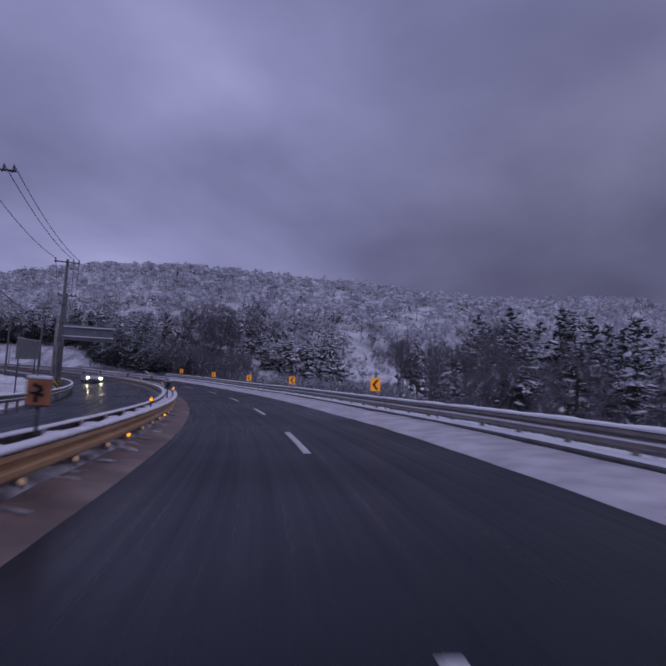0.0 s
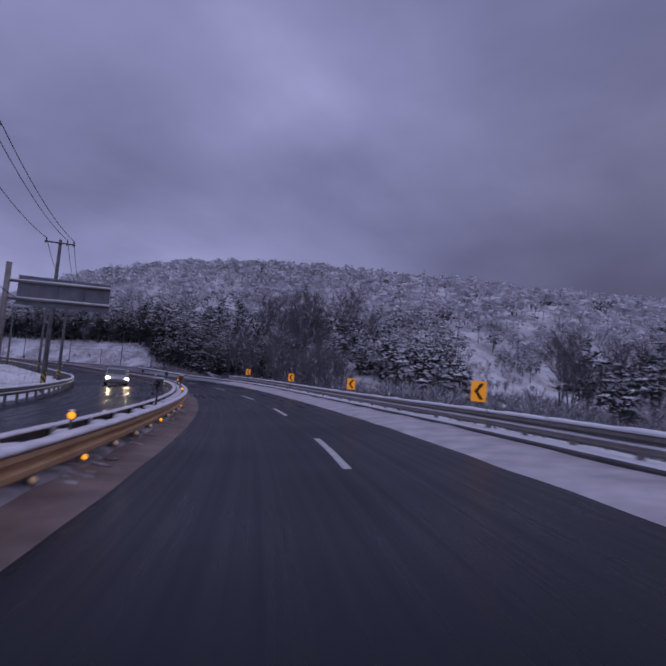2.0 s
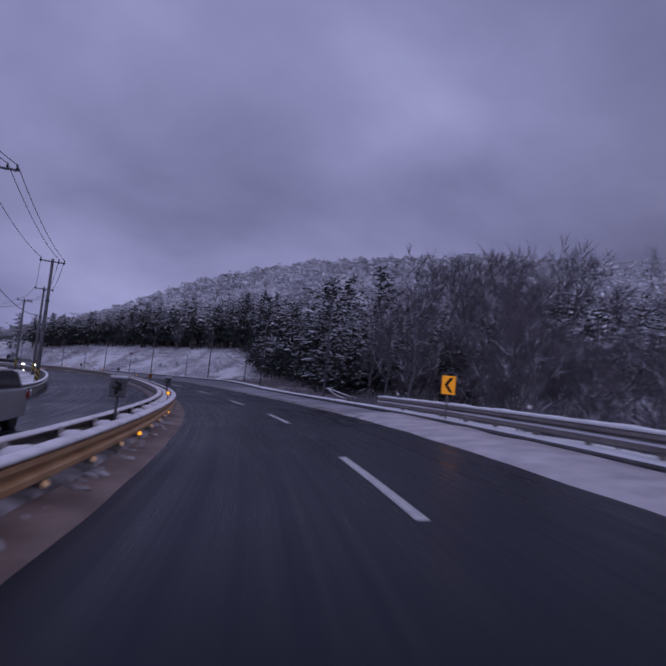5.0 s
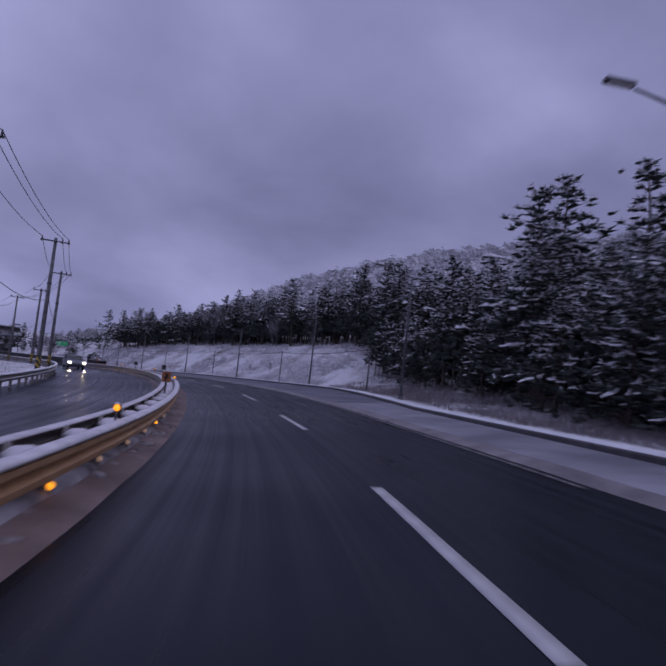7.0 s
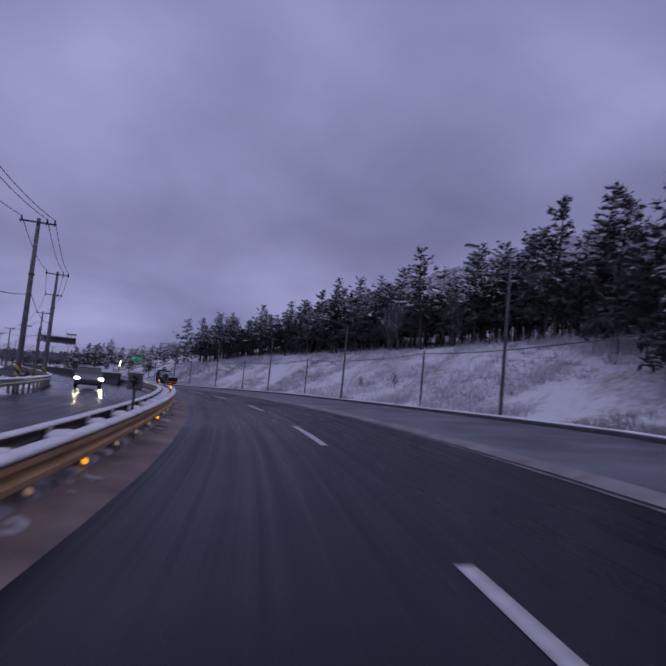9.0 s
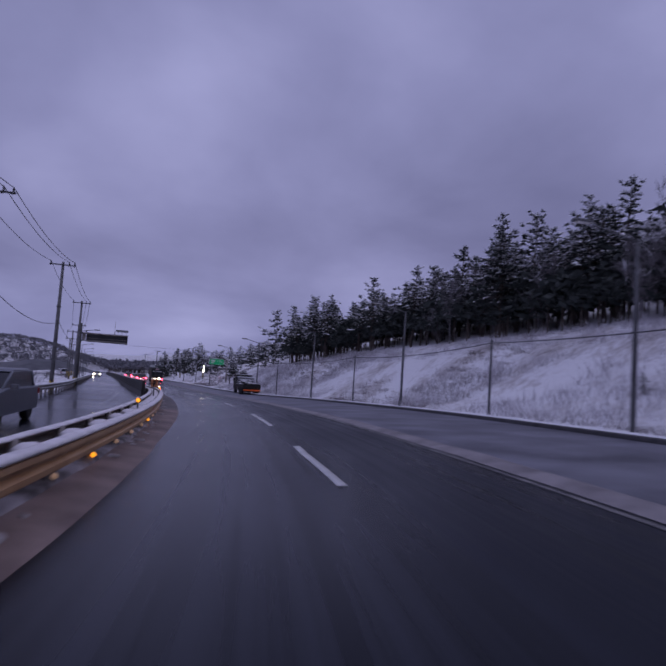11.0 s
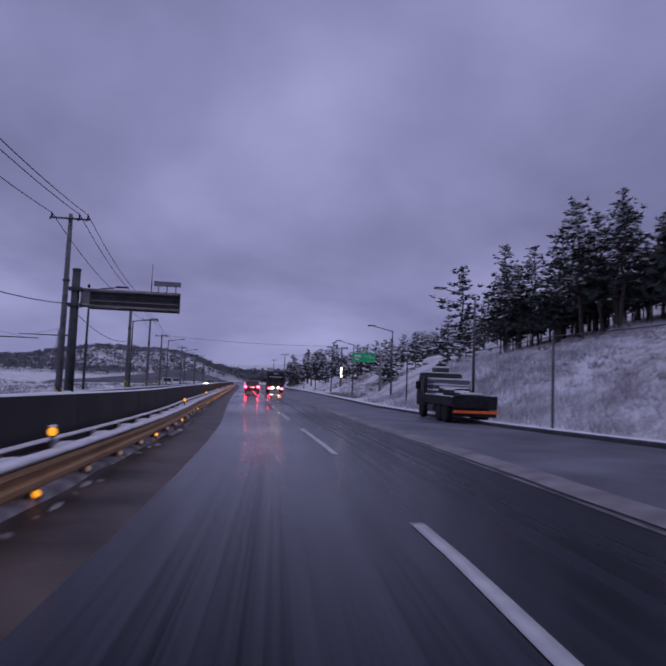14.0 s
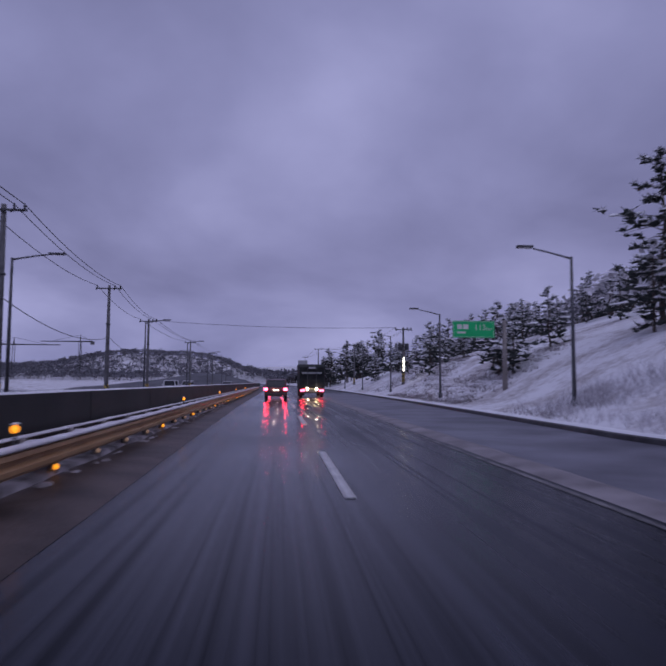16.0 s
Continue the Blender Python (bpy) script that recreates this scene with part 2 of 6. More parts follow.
# ---- mesh helpers ----
def mesh_of(name, verts, faces, mats, slots=None, smooth=False):
    """A mesh from arrays; faces: rows of 3 or 4 corners, or a list of such arrays."""
    me = bpy.data.meshes.new(name)
    v = np.asarray(verts, np.float32).reshape(-1, 3)
    groups = [np.asarray(f, np.int32) for f in (faces if isinstance(faces, list) else [faces]) if len(f)]
    loops = np.concatenate([g.ravel() for g in groups])
    sizes = np.concatenate([np.full(len(g), g.shape[1]) for g in groups])
    me.vertices.add(len(v))
    me.vertices.foreach_set("co", v.ravel())
    me.loops.add(len(loops))
    me.loops.foreach_set("vertex_index", loops)
    me.polygons.add(len(sizes))
    me.polygons.foreach_set("loop_start", np.concatenate([[0], np.cumsum(sizes)[:-1]]).astype(np.int32))
    for m in mats if isinstance(mats, (list, tuple)) else [mats]:
        me.materials.append(m)
    if slots is not None:
        me.polygons.foreach_set("material_index", np.asarray(slots, np.int32))
    me.polygons.foreach_set("use_smooth", np.full(len(sizes), smooth))
    me.update(calc_edges=True)
    me.validate()
    return me


def part(name, data, mat, parent, label=""):
    """Links a bmesh or a ready mesh as one object under a thing or part."""
    if isinstance(data, bmesh.types.BMesh):
        me = bpy.data.meshes.new(name)
        data.normal_update()
        data.to_mesh(me)
        data.free()
        me.materials.append(mat)
    else:
        me = data
    ob = new(name, me)
    ob.parent = parent
    if label:
        tagged(ob, label)
    return ob


def thing(name, label, category, group="", kind="", at=None):
    e = tagged(new(name), label, category, group, kind)
    if at is not None:
        e.matrix_world = at
    return e


def bm_box(bm, x0, x1, y0, y1, z0, z1, bevel=0.0):
    r = bmesh.ops.create_cube(bm, size=1)["verts"]
    for v in r:
        v.co = Vector(((x0 + x1) / 2 + v.co.x * (x1 - x0), (y0 + y1) / 2 + v.co.y * (y1 - y0), (z0 + z1) / 2 + v.co.z * (z1 - z0)))
    if bevel:
        es = list({e for v in r for e in v.link_edges})
        bmesh.ops.bevel(bm, geom=es, offset=bevel, segments=2, affect="EDGES", profile=0.6)
    return bm


def box(x0, x1, y0, y1, z0, z1, bevel=0.0):
    return bm_box(bmesh.new(), x0, x1, y0, y1, z0, z1, bevel)


def bm_tube(bm, pts, radii, sides=8, caps=True):
    """A tapered tube through points."""
    pts = [Vector(p) for p in pts]
    rings = []
    for i, p in enumerate(pts):
        d = (pts[min(i + 1, len(pts) - 1)] - pts[max(i - 1, 0)]).normalized()
        q = d.to_track_quat("Z", "Y")
        r = radii[i] if isinstance(radii, (list, tuple)) else radii
        rings.append([bm.verts.new(p + q @ Vector((math.cos(2 * math.pi * k / sides) * r, math.sin(2 * math.pi * k / sides) * r, 0))) for k in range(sides)])
    for a, b in zip(rings, rings[1:]):
        for k in range(sides):
            bm.faces.new((a[k], a[(k + 1) % sides], b[(k + 1) % sides], b[k])).smooth = True
    if caps:
        bm.faces.new(rings[0][::-1])
        bm.faces.new(rings[-1])
    return bm


def tube(pts, radii, sides=8):
    return bm_tube(bmesh.new(), pts, radii, sides)


def lathe(profile, sides=20, axis="Z"):
    """Turns (radius, height) pairs round an axis."""
    bm = bmesh.new()
    rings = []
    for r, z in profile:
        ring = []
        for k in range(sides):
            a = 2 * math.pi * k / sides
            c = (math.cos(a) * r, math.sin(a) * r, z)
            if axis == "X":
                c = (z, c[0], c[1])
            elif axis == "Y":
                c = (c[0], z, c[1])
            ring.append(bm.verts.new(c))
        rings.append(ring)
    for a, b in zip(rings, rings[1:]):
        for k in range(sides):
            bm.faces.new((a[k], a[(k + 1) % sides], b[(k + 1) % sides], b[k])).smooth = True
    bm.faces.new(rings[0][::-1])
    bm.faces.new(rings[-1])
    bmesh.ops.recalc_face_normals(bm, faces=bm.faces)
    return bm


def extrude_profile(points, x0, x1, bevel=0.0):
    """A closed outline in (y, z), drawn out along x."""
    bm = bmesh.new()
    a = [bm.verts.new((x0, y, z)) for y, z in points]
    b = [bm.verts.new((x1, y, z)) for y, z in points]
    bm.faces.new(a)
    bm.faces.new(b[::-1])
    n = len(points)
    for i in range(n):
        bm.faces.new((a[(i + 1) % n], a[i], b[i], b[(i + 1) % n]))
    bmesh.ops.recalc_face_normals(bm, faces=bm.faces)
    if bevel:
        bmesh.ops.bevel(bm, geom=list(bm.edges), offset=bevel, segments=2, affect="EDGES", profile=0.6)
    return bm


def ribbon(name, s0, s1, profile, mat, step=1.0, closed=False, uv=False, smooth=True):
    """A strip along the road. profile: pairs (lat, up), each a number or a function of s."""
    s = np.arange(s0, s1 + step * 0.5, step)
    cols = []
    for lat, up in profile:
        cols.append(road(s, lat(s) if callable(lat) else lat, up(s) if callable(up) else up))
    V = np.stack(cols, 1)
    n, c = V.shape[:2]
    i, j = np.meshgrid(np.arange(n - 1), np.arange(c if closed else c - 1), indexing="ij")
    j2 = (j + 1) % c
    F = np.stack([i * c + j, i * c + j2, (i + 1) * c + j2, (i + 1) * c + j], -1).reshape(-1, 4)
    faces = [F]
    if closed:
        faces.append(np.array([np.arange(c)[::-1], (n - 1) * c + np.arange(c)]))
    me = mesh_of(name, V, faces, mat, smooth=smooth)
    if uv:
        lay = me.uv_layers.new(name="way")
        lats = np.stack([np.broadcast_to(np.asarray(l(s) if callable(l) else l, float), s.shape) for l, _ in profile], 1).ravel()
        ss = np.repeat(s, c)
        idx = np.empty(len(me.loops), np.int32)
        me.loops.foreach_get("vertex_index", idx)
        lay.data.foreach_set("uv", np.stack([lats[idx], ss[idx]], 1).astype(np.float32).ravel())
    return me


# ---- ground ----
def graded(a, b, lo, hi, fine):
    """Grid lines: fine between a and b, growing outwards to lo and hi."""
    mid = list(np.arange(a, b + fine / 2, fine))
    g, x = fine, mid[-1]
    while x < hi:
        g *= 1.16
        x += g
        mid.append(x)
    g, x = fine, mid[0]
    while x > lo:
        g *= 1.16
        x -= g
        mid.insert(0, x)
    return np.array(mid)


gx = graded(-150, 130, -3500, 3500, 2.0)
gy = graded(-250, 240, -3500, 3500, 2.2)
GX, GY = np.meshgrid(gx, gy)
GZ = ground_height(GX, GY)
ny, nx = GX.shape
gi, gj = np.meshgrid(np.arange(ny - 1), np.arange(nx - 1), indexing="ij")
GF = np.stack([gi * nx + gj, gi * nx + gj + 1, (gi + 1) * nx + gj + 1, (gi + 1) * nx + gj], -1).reshape(-1, 4)


def ground_material():
    m, n, l, bs = material("snowy_grass", 0.85)
    t = n.new("ShaderNodeTexCoord")
    a = n.new("ShaderNodeTexNoise")
    a.inputs["Scale"].default_value, a.inputs["Detail"].default_value, a.inputs["Roughness"].default_value = 0.22, 8, 0.62
    l.new(t.outputs["Object"], a.inputs["Vector"])
    b = n.new("ShaderNodeTexNoise")
    b.inputs["Scale"].default_value, b.inputs["Detail"].default_value = 2.6, 6
    l.new(t.outputs["Object"], b.inputs["Vector"])
    mx = n.new("ShaderNodeMath")
    mx.operation = "MULTIPLY_ADD"
    l.new(b.outputs["Fac"], mx.inputs[0])
    mx.inputs[1].default_value = 0.45
    l.new(a.outputs["Fac"], mx.inputs[2])
    r = n.new("ShaderNodeValToRGB")
    e = r.color_ramp.elements
    e[0].position, e[0].color = 0.46, (0.19, 0.165, 0.155, 1)
    e[1].position, e[1].color = 0.77, (0.74, 0.74, 0.775, 1)
    q = e.new(0.60)
    q.color = (0.48, 0.455, 0.465, 1)
    l.new(mx.outputs[0], r.inputs[0])
    l.new(r.outputs[0], bs.inputs["Base Color"])
    bp = n.new("ShaderNodeBump")
    bp.inputs["Strength"].default_value, bp.inputs["Distance"].default_value = 0.7, 0.15
    l.new(b.outputs["Fac"], bp.inputs["Height"])
    l.new(bp.outputs[0], bs.inputs["Normal"])
    return m


GROUND = ground_material()
ground = tagged(new("ground", mesh_of("ground", np.stack([GX, GY, GZ], -1), GF, GROUND, smooth=True)),
                "snow-dusted winter ground with dead grass showing through", "ground", kind="structure")


def asphalt_material():
    """Wet asphalt: tyre lanes polished and streaked along the way."""
    m, n, l, bs = material("wet_asphalt", 0.35)
    uv = n.new("ShaderNodeUVMap")
    uv.uv_map = "way"
    mp = n.new("ShaderNodeMapping")
    mp.inputs["Scale"].default_value = (4.6, 0.022, 1)
    l.new(uv.outputs[0], mp.inputs["Vector"])
    st = n.new("ShaderNodeTexNoise")
    st.inputs["Scale"].default_value, st.inputs["Detail"].default_value, st.inputs["Roughness"].default_value = 1.0, 5, 0.6
    l.new(mp.outputs[0], st.inputs["Vector"])
    t = n.new("ShaderNodeTexCoord")
    gr = n.new("ShaderNodeTexNoise")
    gr.inputs["Scale"].default_value, gr.inputs["Detail"].default_value = 90, 3
    l.new(t.outputs["Object"], gr.inputs["Vector"])
    bro = n.new("ShaderNodeTexNoise")
    bro.inputs["Scale"].default_value, bro.inputs["Detail"].default_value = 0.12, 3
    l.new(t.outputs["Object"], bro.inputs["Vector"])
    r = n.new("ShaderNodeValToRGB")
    e = r.color_ramp.elements
    e[0].position, e[0].color = 0.35, (0.005, 0.006, 0.009, 1)
    e[1].position, e[1].color = 0.70, (0.013, 0.0145, 0.023, 1)
    l.new(st.outputs["Fac"], r.inputs[0])
    l.new(r.outputs[0], bs.inputs["Base Color"])
    rr = n.new("ShaderNodeMapRange")
    rr.inputs["From Min"].default_value, rr.inputs["From Max"].default_value = 0.35, 0.65
    rr.inputs["To Min"].default_value, rr.inputs["To Max"].default_value = 0.16, 0.5
    add = n.new("ShaderNodeMath")
    add.operation = "MULTIPLY_ADD"
    l.new(bro.outputs["Fac"], add.inputs[0])
    add.inputs[1].default_value = 0.5
    ha = n.new("ShaderNodeMath")
    ha.operation = "MULTIPLY"
    ha.inputs[1].default_value = 0.5
    l.new(st.outputs["Fac"], ha.inputs[0])
    l.new(ha.outputs[0], add.inputs[2])
    l.new(add.outputs[0], rr.inputs["Value"])
    l.new(rr.outputs[0], bs.inputs["Roughness"])
    # wetter, glossier beyond the bend
    sp = n.new("ShaderNodeSeparateXYZ")
    l.new(uv.outputs[0], sp.inputs[0])
    wet = n.new("ShaderNodeMapRange")
    wet.inputs["From Min"].default_value, wet.inputs["From Max"].default_value = 140, 172
    wet.inputs["To Min"].default_value, wet.inputs["To Max"].default_value = 0.0, 1.0
    l.new(sp.outputs["Y"], wet.inputs["Value"])
    strk = n.new("ShaderNodeMapRange")
    strk.inputs["From Min"].default_value, strk.inputs["From Max"].default_value = 0.39, 0.67
    strk.inputs["To Min"].default_value, strk.inputs["To Max"].default_value = 0.05, 0.27
    l.new(st.outputs["Fac"], strk.inputs["Value"])
    # the inner lane carries a thin wet film; the outer lane lies bare
    inner = n.new("ShaderNodeMapRange")
    inner.interpolation_type = "SMOOTHSTEP"
    for key, v in (("From Min", 0.6), ("From Max", 2.4), ("To Min", 1.0), ("To Max", 0.1)):
        inner.inputs[key].default_value = v
    l.new(sp.outputs["X"], inner.inputs["Value"])
    wide = n.new("ShaderNodeMath")
    wide.operation = "MULTIPLY"
    l.new(inner.outputs[0], wide.inputs[0])
    l.new(wet.outputs[0], wide.inputs[1])
    spec = n.new("ShaderNodeMix")
    spec.inputs["A"].default_value = 0.13
    l.new(wide.outputs[0], spec.inputs["Factor"])
    l.new(strk.outputs[0], spec.inputs["B"])
    l.new(spec.outputs[0], bs.inputs["Specular IOR Level"])
    still = n.new("ShaderNodeMath")
    still.operation = "MULTIPLY_ADD"
    l.new(wide.outputs[0], still.inputs[0])
    still.inputs[1].default_value, still.inputs[2].default_value = -0.45, 1.0
    calm = n.new("ShaderNodeMath")
    calm.operation = "MULTIPLY"
    l.new(rr.outputs[0], calm.inputs[0])
    l.new(still.outputs[0], calm.inputs[1])
    l.new(calm.outputs[0], bs.inputs["Roughness"])
    bs.inputs["Specular Tint"].default_value = (0.64, 0.75, 1.0, 1)
    bp = n.new("ShaderNodeBump")
    bp.inputs["Strength"].default_value, bp.inputs["Distance"].default_value = 0.12, 0.01
    l.new(gr.outputs["Fac"], bp.inputs["Height"])
    l.new(bp.outputs[0], bs.inputs["Normal"])
    return m


ASPHALT = asphalt_material()
THINSNOW = mottled("thin_snow", (0.16, 0.16, 0.19), (0.35, 0.345, 0.39), 0.45, 0.65, bump=0.4, fine=12)
tagged(new("road", ribbon("road", -110, 740, [(-10.4, -0.02), (-7, 0), (-3.5, 0), (0, 0), (2, 0), (lambda s: edge_right(s) + 0.4, 0), (lambda s: kerb_right(s) + 0.5, 0)], ASPHALT, 1.0, uv=True)),
       "wet dark asphalt carriageway with tyre streaks", "road", kind="structure")


def lumpy(fn, amp, f1=1.7, f2=0.43):
    """A lat or height that wavers along the way."""
    return lambda s: (fn(s) if callable(fn) else fn) + amp * (0.6 * np.sin(s * f1 + 0.7) * np.sin(s * 0.31) + 0.4 * np.sin(s * f2 + np.sin(s * 0.9)))


# slush between the lane and the median rail; snow under the rail
tagged(new("slush_strip", ribbon("slush_strip", -110, 182.5, [(lumpy(slush_left, 0.02), 0.004), (lumpy(lambda s: slush_left(s) - 0.15, 0.02), 0.035), (lambda s: rail_left(s) + 0.25, lumpy(0.06, 0.02)), (lambda s: rail_left(s) - 0.3, lumpy(0.10, 0.03)), (lambda s: rail_left(s) - 0.75, lumpy(0.05, 0.02)), (lambda s: rail_left(s) - 1.0, 0.004)], SLUSH, 0.5)),
       "brown trodden slush along the median rail", "slush", kind="structure")
tagged(new("slush_strip", ribbon("slush_strip", 182.5, 420, [(lumpy(slush_left, 0.02), 0.004), (lumpy(lambda s: slush_left(s) - 0.15, 0.02), 0.035), (lambda s: rail_left(s) + 0.25, lumpy(0.06, 0.02)), (lambda s: rail_left(s) - 0.3, lumpy(0.10, 0.03)), (lambda s: rail_left(s) - 0.75, lumpy(0.05, 0.02)), (lambda s: rail_left(s) - 1.0, 0.004)], WETSLUSH, 0.5)),
       "dark wet slush along the median rail", "slush", kind="structure")
tagged(new("median_snow", ribbon("median_snow", -110, 262, [(lambda s: rail_left(s) + 0.02, 0.05), (lumpy(lambda s: rail_left(s) - 0.06, 0.03, 3.1), lumpy(0.13, 0.03, 2.9)), (lambda s: rail_left(s) - 0.3, lumpy(0.15, 0.03)), (lambda s: rail_left(s) - 0.62, lumpy(0.12, 0.03, 2.3)), (lambda s: rail_left(s) - 0.8, 0.03)], PATCHY, 0.4)),
       "bank of old snow lying beneath the median beams", "snow", kind="structure")
# ploughed snow at the right edge
tagged(new("snow_strip", ribbon("snow_strip", -110, 93, [(lumpy(edge_right, 0.05), 0.004), (lumpy(lambda s: edge_right(s) + 0.2, 0.05), 0.05), (lambda s: edge_right(s) + 1.0, lumpy(0.09, 0.02)), (lumpy(lambda s: kerb_right(s) - 0.1, 0.05, 2.3), lumpy(0.10, 0.025)), (lambda s: kerb_right(s) - 0.03, 0.01)], VERGE, 0.5)),
       "ploughed snow along the road's edge", "snow", kind="structure")
tagged(new("snow_ridge", ribbon("snow_ridge", 91, 300, [(lumpy(edge_right, 0.03), 0.004), (lambda s: edge_right(s) + 0.15, lumpy(0.032, 0.010)), (lambda s: edge_right(s) + 0.36, lumpy(0.065, 0.014)), (lumpy(lambda s: edge_right(s) + 0.50, 0.03), lumpy(0.04, 0.012)), (lumpy(lambda s: edge_right(s) + 0.64, 0.06), 0.008)], GREYSLUSH, 0.5)),
       "thin ridge of snow between the lanes", "snow", kind="structure")
# thin slush over the outer lane
tagged(new("slush_film", ribbon("slush_film", 126, 300, [(lambda s: edge_right(s) + 0.45, 0.006), (lambda s: edge_right(s) * 0.5 + kerb_right(s) * 0.5 + 0.4, 0.010), (lambda s: kerb_right(s) - 0.01, 0.008)], FILM, 1.0)),
       "thin grey slush film on the outer lane", "slush", kind="structure")
tagged(new("snow_film", ribbon("snow_film", 91, 126.4, [(lambda s: edge_right(s) + 0.45, 0.0065), (lambda s: edge_right(s) * 0.5 + kerb_right(s) * 0.5 + 0.4, lumpy(0.022, 0.006)), (lambda s: kerb_right(s) - 0.01, 0.02)], THINSNOW, 1.0)),
       "thin trodden snow on the outer lane", "snow", kind="structure")
# kerb and the snow on it
tagged(new("kerb", ribbon("kerb", -110, 430, [(kerb_right, -0.1), (kerb_right, 0.12), (lambda s: kerb_right(s) + 0.03, 0.15), (lambda s: kerb_right(s) + 0.2, 0.15), (lambda s: kerb_right(s) + 0.22, -0.1)], DARKKERB, 1.0, smooth=False)),
       "low dark concrete kerb with snow on it", "kerb", kind="structure")
tagged(new("snow_verge", ribbon("snow_verge", -110, 430, [(lambda s: kerb_right(s) + 0.06, 0.152), (lambda s: kerb_right(s) + 0.10, lumpy(0.20, 0.02)), (lambda s: kerb_right(s) + 0.5, lumpy(0.17, 0.03)), (lambda s: kerb_right(s) + 1.2, lumpy(0.08, 0.03)), (lambda s: kerb_right(s) + 2.0, -0.25)], SNOW, 0.5)),
       "soft snow behind the kerb", "snow", kind="structure")

# worn edge line inside the ridge
tagged(new("edge_line", ribbon("edge_line", 106, 300, [(lambda s: edge_right(s) - 0.19, 0.004), (lambda s: edge_right(s) - 0.19, 0.007), (lumpy(lambda s: edge_right(s) - 0.09, 0.02), 0.007), (lumpy(lambda s: edge_right(s) - 0.09, 0.02), 0.004)], WORNPAINT, 0.5)),
       "worn dirty edge line beside the slush ridge", "road marking", kind="structure")

# lane dashes
dash_lat = lambda s: np.interp(s, (10, 16, 26, 36, 40, 54, 66, 103, 114, 119, 141, 160, 167, 175, 190, 203, 213, 219, 225, 230), (1.2, 1.27, 1.47, 1.62, 1.72, 1.9, 1.87, 1.64, 1.7, 1.6, 1.55, 1.3, 1.12, 1.2, 1.41, 1.52, 1.29, 1.10, 0.96, 0.88))
DASH_AT = np.interp(np.arange(-6, 40), (-6, 0, 4, 8, 10, 14, 15, 16, 40), (-62, 16.2, 68.5, 119.0, 144.1, 192.8, 204.5, 218.6, 530))
DASH_AT[23:] = 228.5 + 9.8 * (np.arange(len(DASH_AT) - 23) > 0) + 12.7 * np.maximum(np.arange(len(DASH_AT) - 23) - 1, 0)
for s1 in DASH_AT:
    tagged(new("lane_dash", ribbon("lane_dash", s1 - (7.8 if 218 < s1 < 219 else 6.8 if 180 < s1 < 181.5 else 5.0), s1, [(lambda s: dash_lat(s) - 0.075, 0.005), (lambda s: dash_lat(s) - 0.075, 0.009), (lambda s: dash_lat(s) + 0.075, 0.009), (lambda s: dash_lat(s) + 0.075, 0.005)], PAINT, 0.6)),
           "worn white lane dash on wet asphalt", "road marking", "lane dashes", "structure")


# ---- guard rails ----
WBEAM = ((0.0, 0.0), (0.0, 0.02), (0.075, 0.055), (0.08, 0.115), (0.0, 0.155), (0.0, 0.195), (0.08, 0.235), (0.075, 0.295), (0.0, 0.33), (0.0, 0.35))


def guard_rail(name, label, s0, s1, lat, foot, side, steel, snow, posts=None, group="guard rails", snow_h=0.09, ledge=True):
    """Beam lengths of 4 m, posts every 2 m, and the snow lying on the beam. side: +1 when the beam bulges to the right."""
    rail = thing(name, label, "guard rail", group)
    out = [(lambda s, d=d: lat(s) + side * d, foot + z) for d, z in WBEAM]
    back = [(lambda s, d=d: lat(s) + side * (d - 0.006), foot + z) for d, z in reversed(WBEAM)]
    for a in np.arange(s0, s1, 4.0):
        part("beam", ribbon("beam", a, min(a + 3.995, s1), out + back, steel, 0.799, closed=True, smooth=False), None, rail)
    top = foot + 0.35
    sh = lambda k: (lambda s: top + snow_h * k * (0.8 + 0.25 * np.sin(s * 2.1) * np.sin(s * 0.37 + 1) + 0.12 * np.sin(s * 5.3)))
    part("snow_load", ribbon("snow_load", s0, s1, [(lambda s: lat(s) - side * 0.09, top - 0.012), (lambda s: lat(s) - side * 0.10, sh(0.5)), (lambda s: lat(s) - side * 0.03, sh(1.0)), (lambda s: lat(s) + side * 0.06, sh(0.85)), (lambda s: lat(s) + side * 0.10, sh(0.2)), (lambda s: lat(s) + side * 0.095, top - 0.03)], snow, 0.4, closed=True), None, rail, "snow lying along the beam")
    if ledge:
        part("lower_snow", ribbon("lower_snow", s0, s1, [(lambda s: lat(s) + side * 0.01, foot + 0.14), (lambda s: lat(s) + side * 0.085, foot + 0.118), (lambda s: lat(s) + side * 0.10, lumpy(foot + 0.135, 0.008)), (lambda s: lat(s) + side * 0.01, lumpy(foot + 0.175, 0.008))], snow, 0.5, closed=True), None, rail)
    first = part("post", lathe([(0.0, -0.2), (0.07, -0.2), (0.07, 0.0), (0.07, foot + 0.33), (0.03, foot + 0.36)], 10), posts or steel, rail)
    first.matrix_basis = spot(s0 + 1, float(lat(s0 + 1)) - side * 0.09)
    for a in np.arange(s0 + 3, s1, 2.0):
        o = new("post", first.data)
        o.parent = rail
        o.matrix_basis = spot(a, float(lat(a)) - side * 0.09)
    return rail


